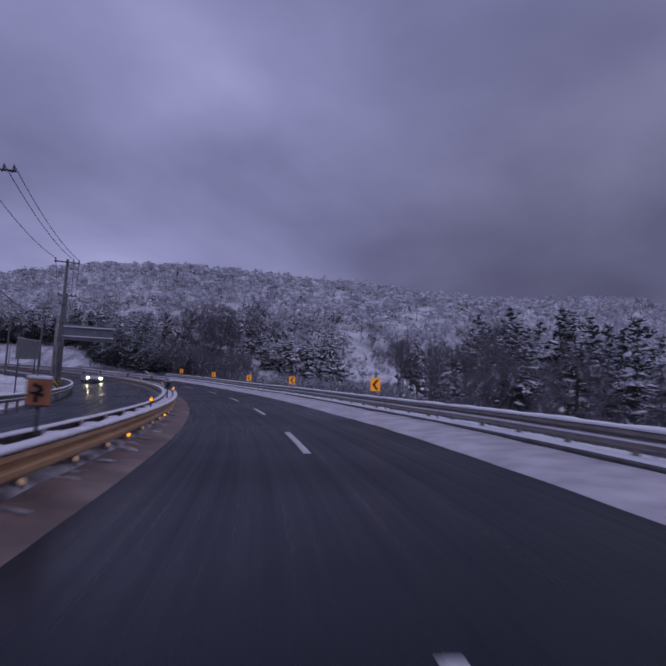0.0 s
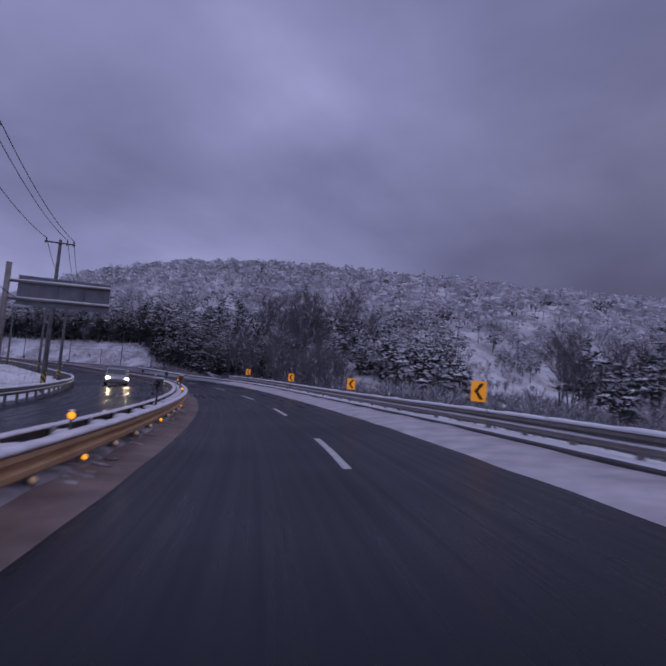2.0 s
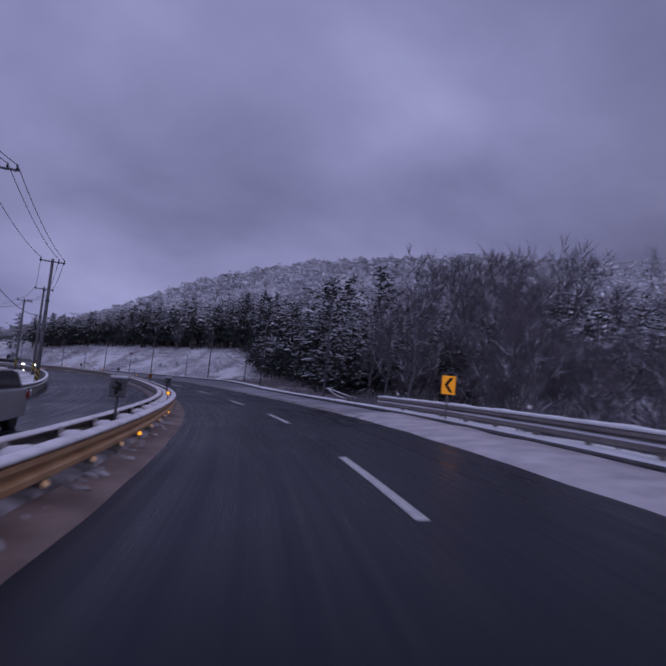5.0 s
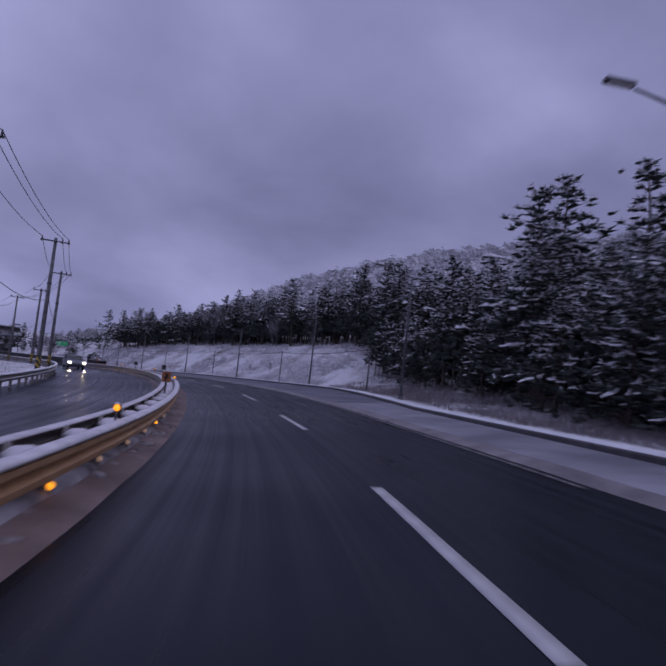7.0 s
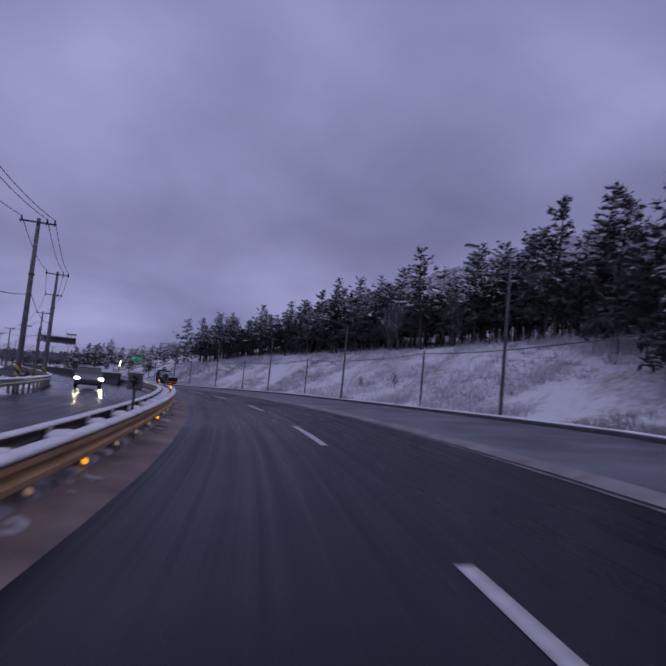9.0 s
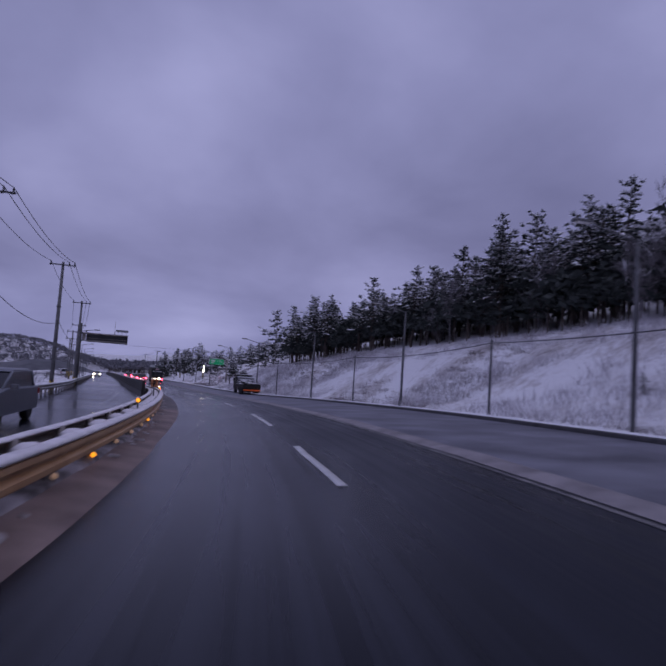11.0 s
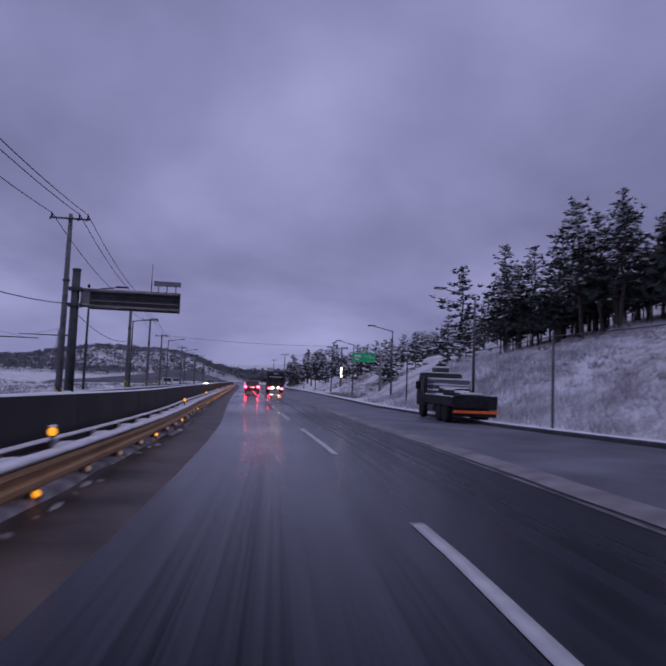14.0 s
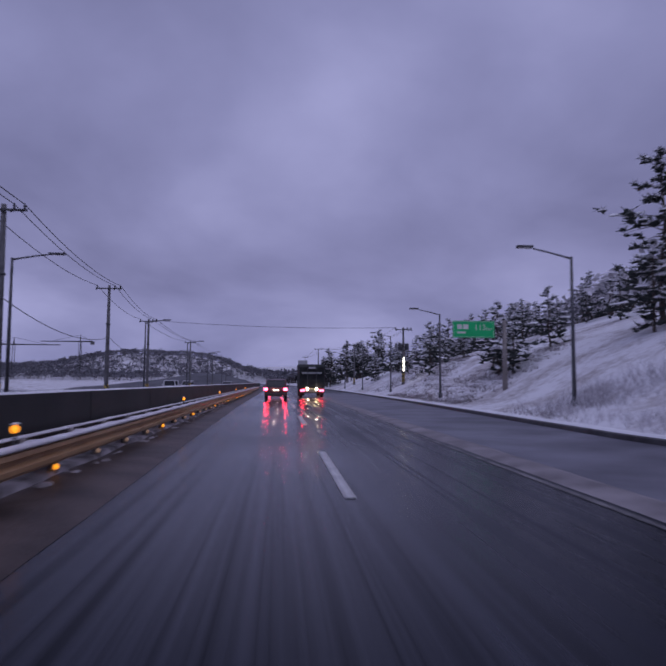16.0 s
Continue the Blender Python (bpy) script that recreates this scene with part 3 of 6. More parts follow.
guard_rail("guard_rail", "steel median guard rail tinted brown for headlights, capped with snow", -40, 330, rail_left, 0.26, 1, RAIL_NEAR, ROADSNOW, posts=STEEL, snow_h=0.036, ledge=False)
guard_rail("guard_rail", "grey steel guard rail of the oncoming lanes capped with snow", -40, 330, lambda s: rail_left(s) - 0.62, 0.24, -1, STEEL, ROADSNOW, snow_h=0.022, ledge=False)
spacers = thing("rail_spacers", "steel spacer blocks between the median beams under lumps of snow", "guard rail")
sp_bm, lump_bm = box(-0.22, 0.22, -0.09, 0.09, 0.30, 0.44, 0.012), bmesh.new()
bmesh.ops.create_icosphere(lump_bm, subdivisions=2, radius=1)
for v in lump_bm.verts:
    v.co = Vector((v.co.x * 0.25, v.co.y * 0.34, 0.46 + max(v.co.z, -0.15) * 0.12 + 0.015 * math.sin(9 * v.co.x + 5 * v.co.y)))
for f in lump_bm.faces:
    f.smooth = True
sp_first, lump_first = part("spacer", sp_bm, STEEL, spacers), part("snow_lump", lump_bm, ROADSNOW, spacers)
for i, a in enumerate(np.arange(-39.0, 262.0, 2.0)):
    for k, o in enumerate((sp_first, lump_first)):
        c = o if i == 0 else new(o.name.split(".")[0], o.data)
        c.parent = spacers
        c.matrix_basis = spot(float(a), float(rail_left(a)) - 0.31) @ Matrix.Diagonal((1, 1 + 0.3 * k * math.sin(i * 2.4), 1, 1))
guard_rail("guard_rail", "galvanised guard rail on the outer bend with snow on both ridges", -60, 96, lambda s: kerb_right(s) + 0.32, 0.28, -1, STEEL, SNOW, snow_h=0.055)
guard_rail("guard_rail", "galvanised guard rail beyond the oncoming lanes with snow on it", -60, 330, lambda s: -9.75 + 0 * np.asarray(s), 0.36, 1, STEEL, SNOW)

# ---- concrete median wall ----
wall_lat = lambda s: rail_left(s) - 0.99
WALL_FROM = 191.4
wall = thing("median_wall", "dark wet concrete median wall with a thin snow line on top", "wall", kind="structure")
for a in np.arange(WALL_FROM, 420, 6.0):
    part("panel", ribbon("panel", a, a + 5.97, [(lambda s: wall_lat(s) + 0.16, 0.0), (lambda s: wall_lat(s) + 0.15, 0.15), (lambda s: wall_lat(s) + 0.1, 0.35), (lambda s: wall_lat(s) + 0.08, 1.20), (lambda s: wall_lat(s) - 0.08, 1.20), (lambda s: wall_lat(s) - 0.1, 0.35), (lambda s: wall_lat(s) - 0.28, 0.0)], DARKWALL, 1.99, closed=True, smooth=False), None, wall)
part("snow_load", ribbon("snow_load", WALL_FROM, 420, [(lambda s: wall_lat(s) + 0.075, 1.202), (lambda s: wall_lat(s) + 0.05, lumpy(1.235, 0.01)), (lambda s: wall_lat(s) - 0.05, lumpy(1.235, 0.01)), (lambda s: wall_lat(s) - 0.075, 1.202)], SNOW, 1.0), None, wall)

# ---- poles and wires ----
def on_ground(s, lat):
    p = road(s, lat)
    return float(ground_height(np.array([p[0]]), np.array([p[1]]))[0])


def heading_at(s):
    return float(np.interp(s, _s, _h))


def power_pole(s, lat, top, arm_turn=0.0):
    """Concrete pole: shaft, cross-arm, insulators, hazard band at its foot."""
    p = road(s, lat)
    z0 = on_ground(s, lat)
    h = float(road(s, 0)[2]) + top - z0
    pole = thing("utility_pole", "tall grey concrete power pole with a cross-arm beside the road", "utility pole", "power poles", at=pose(p[0], p[1], z0, 0, 0, -heading_at(s) + arm_turn))
    part("shaft", tube([(0, 0, -0.4), (0, 0, h * 0.5), (0, 0, h)], [0.17, 0.14, 0.10], 12), CONCRETE, pole)
    part("cross_arm", box(-0.95, 0.95, -0.17, -0.09, h - 0.30, h - 0.21, 0.01), DARKSTEEL, pole)
    for x in (-0.85, 0.45, 0.85):
        part("insulator", lathe([(0.02, 0), (0.06, 0.03), (0.03, 0.07), (0.06, 0.11), (0.025, 0.2), (0.02, 0.24)], 8), DARKSTEEL, pole).matrix_basis = pose(x, -0.13, h - 0.21)
        part("strain_insulator", tube([(x, -0.18, h - 0.28), (x + 0.03, -0.5, h - 0.42)], [0.045, 0.03], 6), BLACK, pole)
    part("clamp", lathe([(0.155, 0), (0.175, 0.01), (0.175, 0.09), (0.155, 0.1)], 12), DARKSTEEL, pole).matrix_basis = pose(0, 0, h * 0.66)
    part("hazard_band", lathe([(0.172, 0), (0.176, 0.01), (0.174, 0.95), (0.17, 0.96)], 12), HAZARD, pole, "black and yellow striped hazard band").matrix_basis = pose(0, 0, 0.35)
    m = pole.matrix_world.copy()
    return [m @ Vector((x, -0.13, h - 0.02)) for x in (-0.85, 0.45, 0.85)], m @ Vector((0.12, 0, h * 0.55))


def hazard_material():
    m, n, l, bs = material("hazard_stripes", 0.5)
    t = n.new("ShaderNodeTexCoord")
    w = n.new("ShaderNodeTexWave")
    w.inputs["Scale"].default_value = 1.6
    w.bands_direction = "DIAGONAL"
    l.new(t.outputs["Object"], w.inputs["Vector"])
    r = n.new("ShaderNodeValToRGB")
    r.color_ramp.interpolation = "CONSTANT"
    r.color_ramp.elements[0].color = (0.02, 0.02, 0.02, 1)
    r.color_ramp.elements[1].position, r.color_ramp.elements[1].color = 0.5, (0.42, 0.30, 0.06, 1)
    l.new(w.outputs["Fac"], r.inputs[0])
    l.new(r.outputs[0], bs.inputs["Base Color"])
    return m


HAZARD = hazard_material()


def wire(a, b, sag, r=0.02):
    pts = []
    for k in range(11):
        u = k / 10
        p = Vector(a).lerp(Vector(b), u)
        p.z -= sag * 4 * u * (1 - u)
        pts.append(p)
    me = bpy.data.meshes.new("power_line")
    bm = tube(pts, r, 5)
    bm.to_mesh(me)
    bm.free()
    me.materials.append(DARKSTEEL)
    tagged(new("power_line", me), "thin black overhead power cable between poles", "cable", "power lines")


POLES = ((28, -10.6, 10.1), (51.3, -10.5, 10.1), (71.7, -10.9, 9.5), (99.4, -10.7, 10.0), (123, -10.4, 9.5), (144.4, -10.5, 9.2), (163.5, -10.3, 9.2), (184.3, -10.3, 9.3), (205.7, -10.1, 9.9), (228.6, -9.9, 9.5), (250.3, -10.95, 8.4), (271.6, -12.75, 8.6), (292.1, -14.2, 8.2), (330, -15, 8.4), (370, -15, 8.4), (420, -15, 8.4))
ends = None
for q in POLES:
    tips, low = power_pole(*q)
    if ends:
        for a, b in zip(ends[0], tips):
            wire(a, b, 0.45)
        wire(ends[1], low, 0.7, 0.02)
    ends = (tips, low)

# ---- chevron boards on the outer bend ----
# Glow added for headlights thrown back by the sheeting; the board has no lamp.
ORANGE = glowing("orange_glow_sheeting", (0.95, 0.36, 0.02), 0.32)


def chevron_board(s, lat, up):
    b = thing("chevron_sign", "small orange board with a black chevron above the guard rail", "road sign", "chevron boards", at=spot(s, lat, 0, 0))
    part("post", tube([(0, 0.05, -0.2), (0, 0.05, up + 0.3)], 0.03, 8), STEEL, b)
    part("board", box(-0.225, 0.225, -0.012, 0.012, up - 0.29, up + 0.29, 0.008), ORANGE, b, "orange board with a glow added for headlight return")
    bm = bmesh.new()
    for sg in (1, -1):
        c = [(-0.15, 0), (0.03, 0.23 * sg), (0.15, 0.23 * sg), (-0.03, 0)]
        v = [bm.verts.new((x, -0.0165, up + z)) for x, z in c] + [bm.verts.new((x, -0.0125, up + z)) for x, z in c]
        bm.faces.new(v[:4])
        bm.faces.new(v[4:][::-1])
        for i in range(4):
            bm.faces.new((v[i], v[4 + i], v[4 + (i + 1) % 4], v[(i + 1) % 4]))
    bmesh.ops.recalc_face_normals(bm, faces=bm.faces)
    part("chevron", bm, BLACK, b, "black chevron")
    return b


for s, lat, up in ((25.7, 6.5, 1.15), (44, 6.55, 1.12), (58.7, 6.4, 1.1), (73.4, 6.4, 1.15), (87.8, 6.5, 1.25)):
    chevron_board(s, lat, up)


# ---- trees ----
class Soup:
    """Gathers triangles of several materials."""

    def __init__(self):
        self.v, self.f, self.m, self.n = [], [], [], 0

    def add(self, verts, faces, slot):
        verts, faces = np.asarray(verts, float).reshape(-1, 3), np.asarray(faces, int).reshape(-1, 3)
        self.v.append(verts)
        self.f.append(faces + self.n)
        self.m.append(np.full(len(faces), slot))
        self.n += len(verts)

    def arrays(self):
        return np.concatenate(self.v), np.concatenate(self.f), np.concatenate(self.m)


def limb_tris(soup, pts, radii, slot, sides=4):
    pts = np.asarray(pts, float)
    n = len(pts)
    d = np.gradient(pts, axis=0)
    d /= np.linalg.norm(d, axis=1)[:, None] + 1e-9
    ref = np.where(np.abs(d[:, 2:3]) > 0.9, [[1.0, 0, 0]], [[0, 0, 1.0]])
    a = np.cross(d, ref)
    a /= np.linalg.norm(a, axis=1)[:, None] + 1e-9
    b = np.cross(d, a)
    ang = np.arange(sides) * 2 * np.pi / sides
    ring = pts[:, None] + np.asarray(radii)[:, None, None] * (np.cos(ang)[None, :, None] * a[:, None] + np.sin(ang)[None, :, None] * b[:, None])
    i, k = np.meshgrid(np.arange(n - 1), np.arange(sides), indexing="ij")
    k2 = (k + 1) % sides
    q = np.stack([i * sides + k, i * sides + k2, (i + 1) * sides + k2, (i + 1) * sides + k], -1).reshape(-1, 4)
    soup.add(ring, np.concatenate([q[:, [0, 1, 2]], q[:, [0, 2, 3]]]), slot)


def needle_clump(soup, rng, c, r, count, slot):
    """Blades spraying from one twig end."""
    az = rng.uniform(0, 2 * np.pi, count)
    el = rng.uniform(-0.45, 0.75, count)
    d = np.stack([np.cos(az) * np.cos(el), np.sin(az) * np.cos(el), np.sin(el)], 1)
    o = c + rng.normal(0, 0.28 * r, (count, 3)) * (1, 1, 0.5)
    tip = o + d * (r * rng.uniform(0.7, 1.35, count))[:, None]
    side = np.cross(d, rng.normal(0, 1, (count, 3)))
    side /= np.linalg.norm(side, axis=1)[:, None] + 1e-9
    w = (r * rng.uniform(0.11, 0.21, count))[:, None] * side
    mid = o + d * (0.45 * r)
    V = np.stack([o, mid + w, tip, mid - w], 1).reshape(-1, 3)
    b = np.arange(count)[:, None] * 4
    soup.add(V, np.concatenate([b + [0, 1, 2], b + [0, 2, 3]]), slot)


def snow_pad(soup, rng, c, r, slot, n=5):
    """A ragged cap of snow."""
    ang = np.arange(n) * 2 * np.pi / n + rng.uniform(0, 6)
    rad = r * rng.uniform(0.6, 1.2, n)
    V = np.concatenate([c + np.stack([np.cos(ang) * rad, np.sin(ang) * rad, rng.normal(-0.1 * r, 0.12 * r, n)], 1), [c + (0, 0, 0.3 * r)]])
    soup.add(V, np.stack([np.arange(n), (np.arange(n) + 1) % n, np.full(n, n)], 1), slot)


def snow_bough(soup, rng, a, b, w, slot, n=4):
    """A long ragged ridge of snow lying on a bough, from a to b."""
    s = np.linspace(0, 1, n + 1)
    d = b - a
    q = np.array([-d[1], d[0], 0.0])
    q /= np.linalg.norm(q) + 1e-9
    mid = a + d * s[:, None] + rng.normal(0, 0.12 * w, (n + 1, 3)) * (1, 1, 0.6)
    ww = (w * np.sin(np.pi * (0.12 + 0.8 * s)) * rng.uniform(0.55, 1.35, n + 1))[:, None]
    lift = np.array([0, 0, 1.0])
    L = mid + q * ww - lift * ww * rng.uniform(0.1, 0.5, (n + 1, 1))
    R = mid - q * ww - lift * ww * rng.uniform(0.1, 0.5, (n + 1, 1))
    T = mid + lift * (0.05 + 0.16 * ww)
    V = np.concatenate([L, T, R])
    i = np.arange(n)
    m = n + 1
    F = np.concatenate([np.stack([i, m + i, m + i + 1], 1), np.stack([i, m + i + 1, i + 1], 1),
                        np.stack([m + i, 2 * m + i, 2 * m + i + 1], 1), np.stack([m + i, 2 * m + i + 1, m + i + 1], 1)])
    soup.add(V, F, slot)


def needle_pad(soup, rng, c, r, blades, frost):
    """A tuft of pine needles: dark ragged core, fine blades round it, rime on the upper ones."""
    a = rng.uniform(0, 6.28)
    ang = a + np.arange(5) * 1.2566
    rad = r * rng.uniform(0.42, 0.72, 5)
    V = np.concatenate([c + np.stack([np.cos(ang) * rad, np.sin(ang) * rad, rng.normal(0, 0.08 * r, 5)], 1), [c + (0, 0, 0.30 * r), c - (0, 0, 0.24 * r)]])
    i = np.arange(5)
    j = (i + 1) % 5
    soup.add(V, np.stack([j, i, np.full(5, 6)], 1), 1)
    soup.add(V, np.stack([i, j, np.full(5, 5)], 1), 3 if rng.random() < 0.55 * frost else 1)
    az, el = rng.uniform(0, 6.28, blades), rng.uniform(-0.35, 1.25, blades)
    d = np.stack([np.cos(az) * np.cos(el), np.sin(az) * np.cos(el), np.sin(el) * 0.75], 1)
    o = c + d * (0.22 * r)
    tip = c + d * (r * rng.uniform(0.85, 1.5, blades))[:, None]
    w = np.cross(d, rng.normal(0, 1, (blades, 3)))
    w *= (r * rng.uniform(0.11, 0.20, blades) / (np.linalg.norm(w, axis=1) + 1e-9))[:, None]
    V = np.stack([o - w, o + w, tip], 1)
    white = (el > -0.05) & (rng.random(blades) < frost)
    for k, slot in ((~white, 1), (white, 3)):
        n = int(k.sum())
        if n:
            soup.add(V[k].reshape(-1, 3), np.arange(3 * n).reshape(-1, 3), slot)


def make_pine(seed, h, spread, whorls, limbs, per, bare, snow, frost, size=1.0, gaps=0.1):
    """Roadside pine: trunk and limbs (0), needles (1), snow (2), rime (3). A bare lower stem, loose boughs, a broad broken crown."""
    rng = np.random.default_rng(seed)
    t = Soup()
    z = np.linspace(-0.6, h, 9)
    bend = np.cumsum(rng.normal(0, 0.02 * h, (9, 2)), 0) * 0.5
    bend -= bend[0]
    axis = np.column_stack([bend, z])
    limb_tris(t, axis, np.linspace(0.017 * h + 0.02, 0.02, 9), 0, 6)
    for k in range(5):
        zz = h * rng.uniform(0.3 * bare, bare)
        az, L = rng.uniform(0, 6.28), spread * rng.uniform(0.25, 0.6)
        p = np.array([np.interp(zz, z, axis[:, 0]), np.interp(zz, z, axis[:, 1]), zz])
        limb_tris(t, [p, p + (np.cos(az) * L, np.sin(az) * L, -0.1 * L)], [0.03, 0.008], 0, 3)
    n = whorls * limbs
    for k in range(n):
        if rng.random() < gaps:
            continue
        u = ((k + rng.uniform(-0.8, 0.8)) / (n - 1)) ** 0.9 if 0 < k < n - 1 else k / (n - 1)
        zz = h * (bare + (0.97 - bare) * u)
        c0 = np.array([np.interp(zz, z, axis[:, 0]), np.interp(zz, z, axis[:, 1]), zz])
        az = k * 2.4 + rng.uniform(-0.6, 0.6)
        L = spread * (0.30 + 0.7 * (1 - u) ** 0.7) * (0.62 + 0.5 * np.sin(np.pi * min(u + 0.12, 1))) * rng.uniform(0.5, 1.35)
        rise = rng.uniform(-0.15, 0.3) + 0.55 * u ** 2
        at = lambda f: c0 + np.array([np.cos(az) * L * f, np.sin(az) * L * f, L * (rise * f - 0.3 * (1 - u) * f * f)])
        limb_tris(t, [at(0), at(0.4), at(0.85)], np.linspace(0.006 * h * (1 - 0.7 * u) + 0.012, 0.008, 3), 0, 3)
        r = size * (0.22 + 0.12 * L) * rng.uniform(0.75, 1.2)
        iced = frost * min(max((u - 0.1) / 0.5, 0.05), 1.0) * (1.25 if rng.random() < 0.66 else 0.35)
        for i in range(per):
            f = min(max(0.3 + 0.7 * (i + rng.uniform(-0.4, 0.4)) / (per - 1), 0.2), 1.05)
            side = rng.normal(0, 0.22 * L) * (0.3 + f)
            p = at(f) + (-np.sin(az) * side, np.cos(az) * side, rng.normal(0, 0.09 * L))
            needle_pad(t, rng, p, r, 7, iced)
        if rng.random() < max(snow * (0.25 + 1.5 * u), snow - 0.15):
            up = np.array([0, 0, 0.26 * r])
            snow_bough(t, rng, at(rng.uniform(0.3, 0.6)) + up, at(rng.uniform(0.9, 1.08)) + up, r * rng.uniform(0.25, 0.5), 2, 6)
    needle_pad(t, rng, axis[-1], 0.32 * size, 14, frost)
    return t.arrays()


def make_far_pine(seed, h, spread, whorls, limbs, blades, bare, snow, clump):
    """A pine far off: trunk (0), needles (1), snow (2)."""
    rng = np.random.default_rng(seed)
    t = Soup()
    limb_tris(t, [(0, 0, -0.6), (0, 0, h * 0.5), (0, 0, h)], np.linspace(0.02 * h + 0.02, 0.02, 3), 0, 3)
    for k in range(whorls):
        u = min(max((k + rng.uniform(-0.3, 0.3)) / (whorls - 1), 0), 1)
        c0 = np.array([0, 0, h * (bare + (0.97 - bare) * u)])
        L0 = spread * (0.22 + 0.9 * (1 - u) ** 0.5) * (0.7 + 0.3 * np.sin(np.pi * min(u + 0.2, 1)))
        turn = rng.uniform(0, 6.28)
        for j in range(limbs if u < 0.9 else 3):
            az = turn + j * 2 * np.pi / limbs + rng.uniform(-0.45, 0.45)
            L = L0 * rng.uniform(0.55, 1.3)
            rise = rng.uniform(-0.1, 0.3) + 0.5 * u ** 3
            p = c0 + np.array([np.cos(az) * L * 0.8, np.sin(az) * L * 0.8, L * (0.8 * rise - 0.22 * (1 - u))])
            r = clump * (0.24 + 0.15 * L0) * rng.uniform(0.8, 1.25)
            needle_clump(t, rng, p, r, blades, 1)
            if rng.random() < snow * (0.45 + 1.1 * u):
                snow_pad(t, rng, p + (0, 0, 0.3 * r), r * 0.8, 2)
    return t.arrays()


def make_bare(seed, h, spread, levels=(8, 4, 3), twigs=12, frost=0.10):
    """Leafless tree: trunk and limbs (0), twigs (1), snow on the limbs (2)."""
    rng = np.random.default_rng(seed)
    t = Soup()

    def grow(p, d, L, r, lev):
        n = 5 if lev == 0 else 4
        s = np.linspace(0, 1, n)
        wig = np.cumsum(rng.normal(0, 0.06 * L, (n, 3)), 0)
        wig -= wig[0]
        line = p + d * (L * s)[:, None] + wig + np.array([0, 0, 0.12 * L]) * (s * s)[:, None]
        limb_tris(t, line, np.linspace(r, r * 0.45, n), 0 if lev < 2 else 1, 5 if lev == 0 else 3)
        if lev < len(levels):
            for k in range(levels[lev]):
                f = rng.uniform(0.3, 1.0)
                q = np.array([np.interp(f, s, line[:, a]) for a in range(3)])
                az, el = rng.uniform(0, 6.28), rng.uniform(0.1, 1.1)
                nd = d * 0.75 + spread * np.array([np.cos(az) * np.cos(el), np.sin(az) * np.cos(el), np.sin(el) * 0.9])
                nd /= np.linalg.norm(nd)
                grow(q, nd, L * rng.uniform(0.42, 0.62), r * 0.42, lev + 1)
        else:
            c = twigs
            f = rng.uniform(0.2, 1, c)
            q = np.stack([np.interp(f, s, line[:, a]) for a in range(3)], 1)
            dd = d + rng.normal(0, 0.5, (c, 3)) + (0, 0, 0.25)
            dd /= np.linalg.norm(dd, axis=1)[:, None]
            tip = q + dd * (L * rng.uniform(0.6, 1.5, c))[:, None]
            w = np.cross(dd, rng.normal(0, 1, (c, 3)))
            w /= np.linalg.norm(w, axis=1)[:, None] + 1e-9
            w *= 0.015
            V = np.stack([q + w, q - w, tip], 1).reshape(-1, 3)
            t.add(V, np.arange(3 * c).reshape(-1, 3), 1 if rng.random() > frost else 2)

    grow(np.array([0, 0, -0.3]), np.array([0, 0, 1.0]), h * 0.5, 0.012 * h, 0)
    return t.arrays()


def split_tree(name, arrays, mats, names):
    """One mesh for each material of a tree."""
    v, f, m = arrays
    out = []
    for k, (mat, nm) in enumerate(zip(mats, names)):
        sel = f[m == k]
        if len(sel):
            used, inv = np.unique(sel, return_inverse=True)
            out.append((nm, mesh_of(nm, v[used], inv.reshape(-1, 3), mat)))
    return out


PINE_SOUP = [make_pine(11 + i, *q) for i, q in enumerate((
             (11, 2.7, 10, 5, 4, 0.34, 0.25, 0.75), (13, 2.6, 10, 5, 4, 0.40, 0.2, 0.7), (9, 2.5, 9, 5, 4, 0.28, 0.25, 0.8), (12, 3.0, 10, 5, 4, 0.38, 0.25, 0.75), (10, 2.1, 11, 5, 4, 0.24, 0.2, 0.7),
             (10, 3.2, 10, 5, 4, 0.12, 0.5, 0.65), (11, 2.9, 10, 5, 4, 0.18, 0.45, 0.65), (10, 3.3, 11, 4, 5, 0.14, 0.4, 0.5, 0.95, 0.1), (8, 3.4, 8, 5, 3, 0.10, 1.0, 1.0, 1.35), (10, 3.0, 8, 5, 3, 0.16, 0.5, 0.7, 1.3)))]
PINES = [split_tree("pine", q, (BARK, NEEDLES, SNOW, RIME), ("trunk", "crown", "snow_load", "rime")) for q in PINE_SOUP]
BARES = [split_tree("bare", make_bare(31 + i, h, sp), (FROSTBARK, TWIG, RIME), ("trunk", "bare_crown", "frost"))
         for i, (h, sp) in enumerate(((8.5, 1.0), (7.0, 1.2), (9.5, 0.9)))]
PINE_H, BARE_H = (11, 13, 9, 12, 10, 10, 11, 10, 8, 10), (8.5, 7.0, 9.5)


def plant(kind, k, x, y, size, turn, rng):
    z = float(ground_height(np.array([x]), np.array([y]))[0])
    if kind == "pine":
        parts, nm, label, grp = PINES[k], "pine_tree", "dark pine with snow lying on its boughs", "pines"
    else:
        parts, nm, label, grp = BARES[k], "bare_tree", "leafless grey tree with frosted twigs", "bare trees"
    t = thing(nm, label, "tree", grp, at=pose(x, y, z - 0.1, rng.normal(0, 2), rng.normal(0, 2), turn) @ Matrix.Diagonal((size, size, size * rng.uniform(0.9, 1.1), 1)))
    for pn, me in parts:
        o = part(pn, me, None, t)
        if pn != "trunk":
            tagged(o, kind="stuff")
    return t


rng = np.random.default_rng(7)


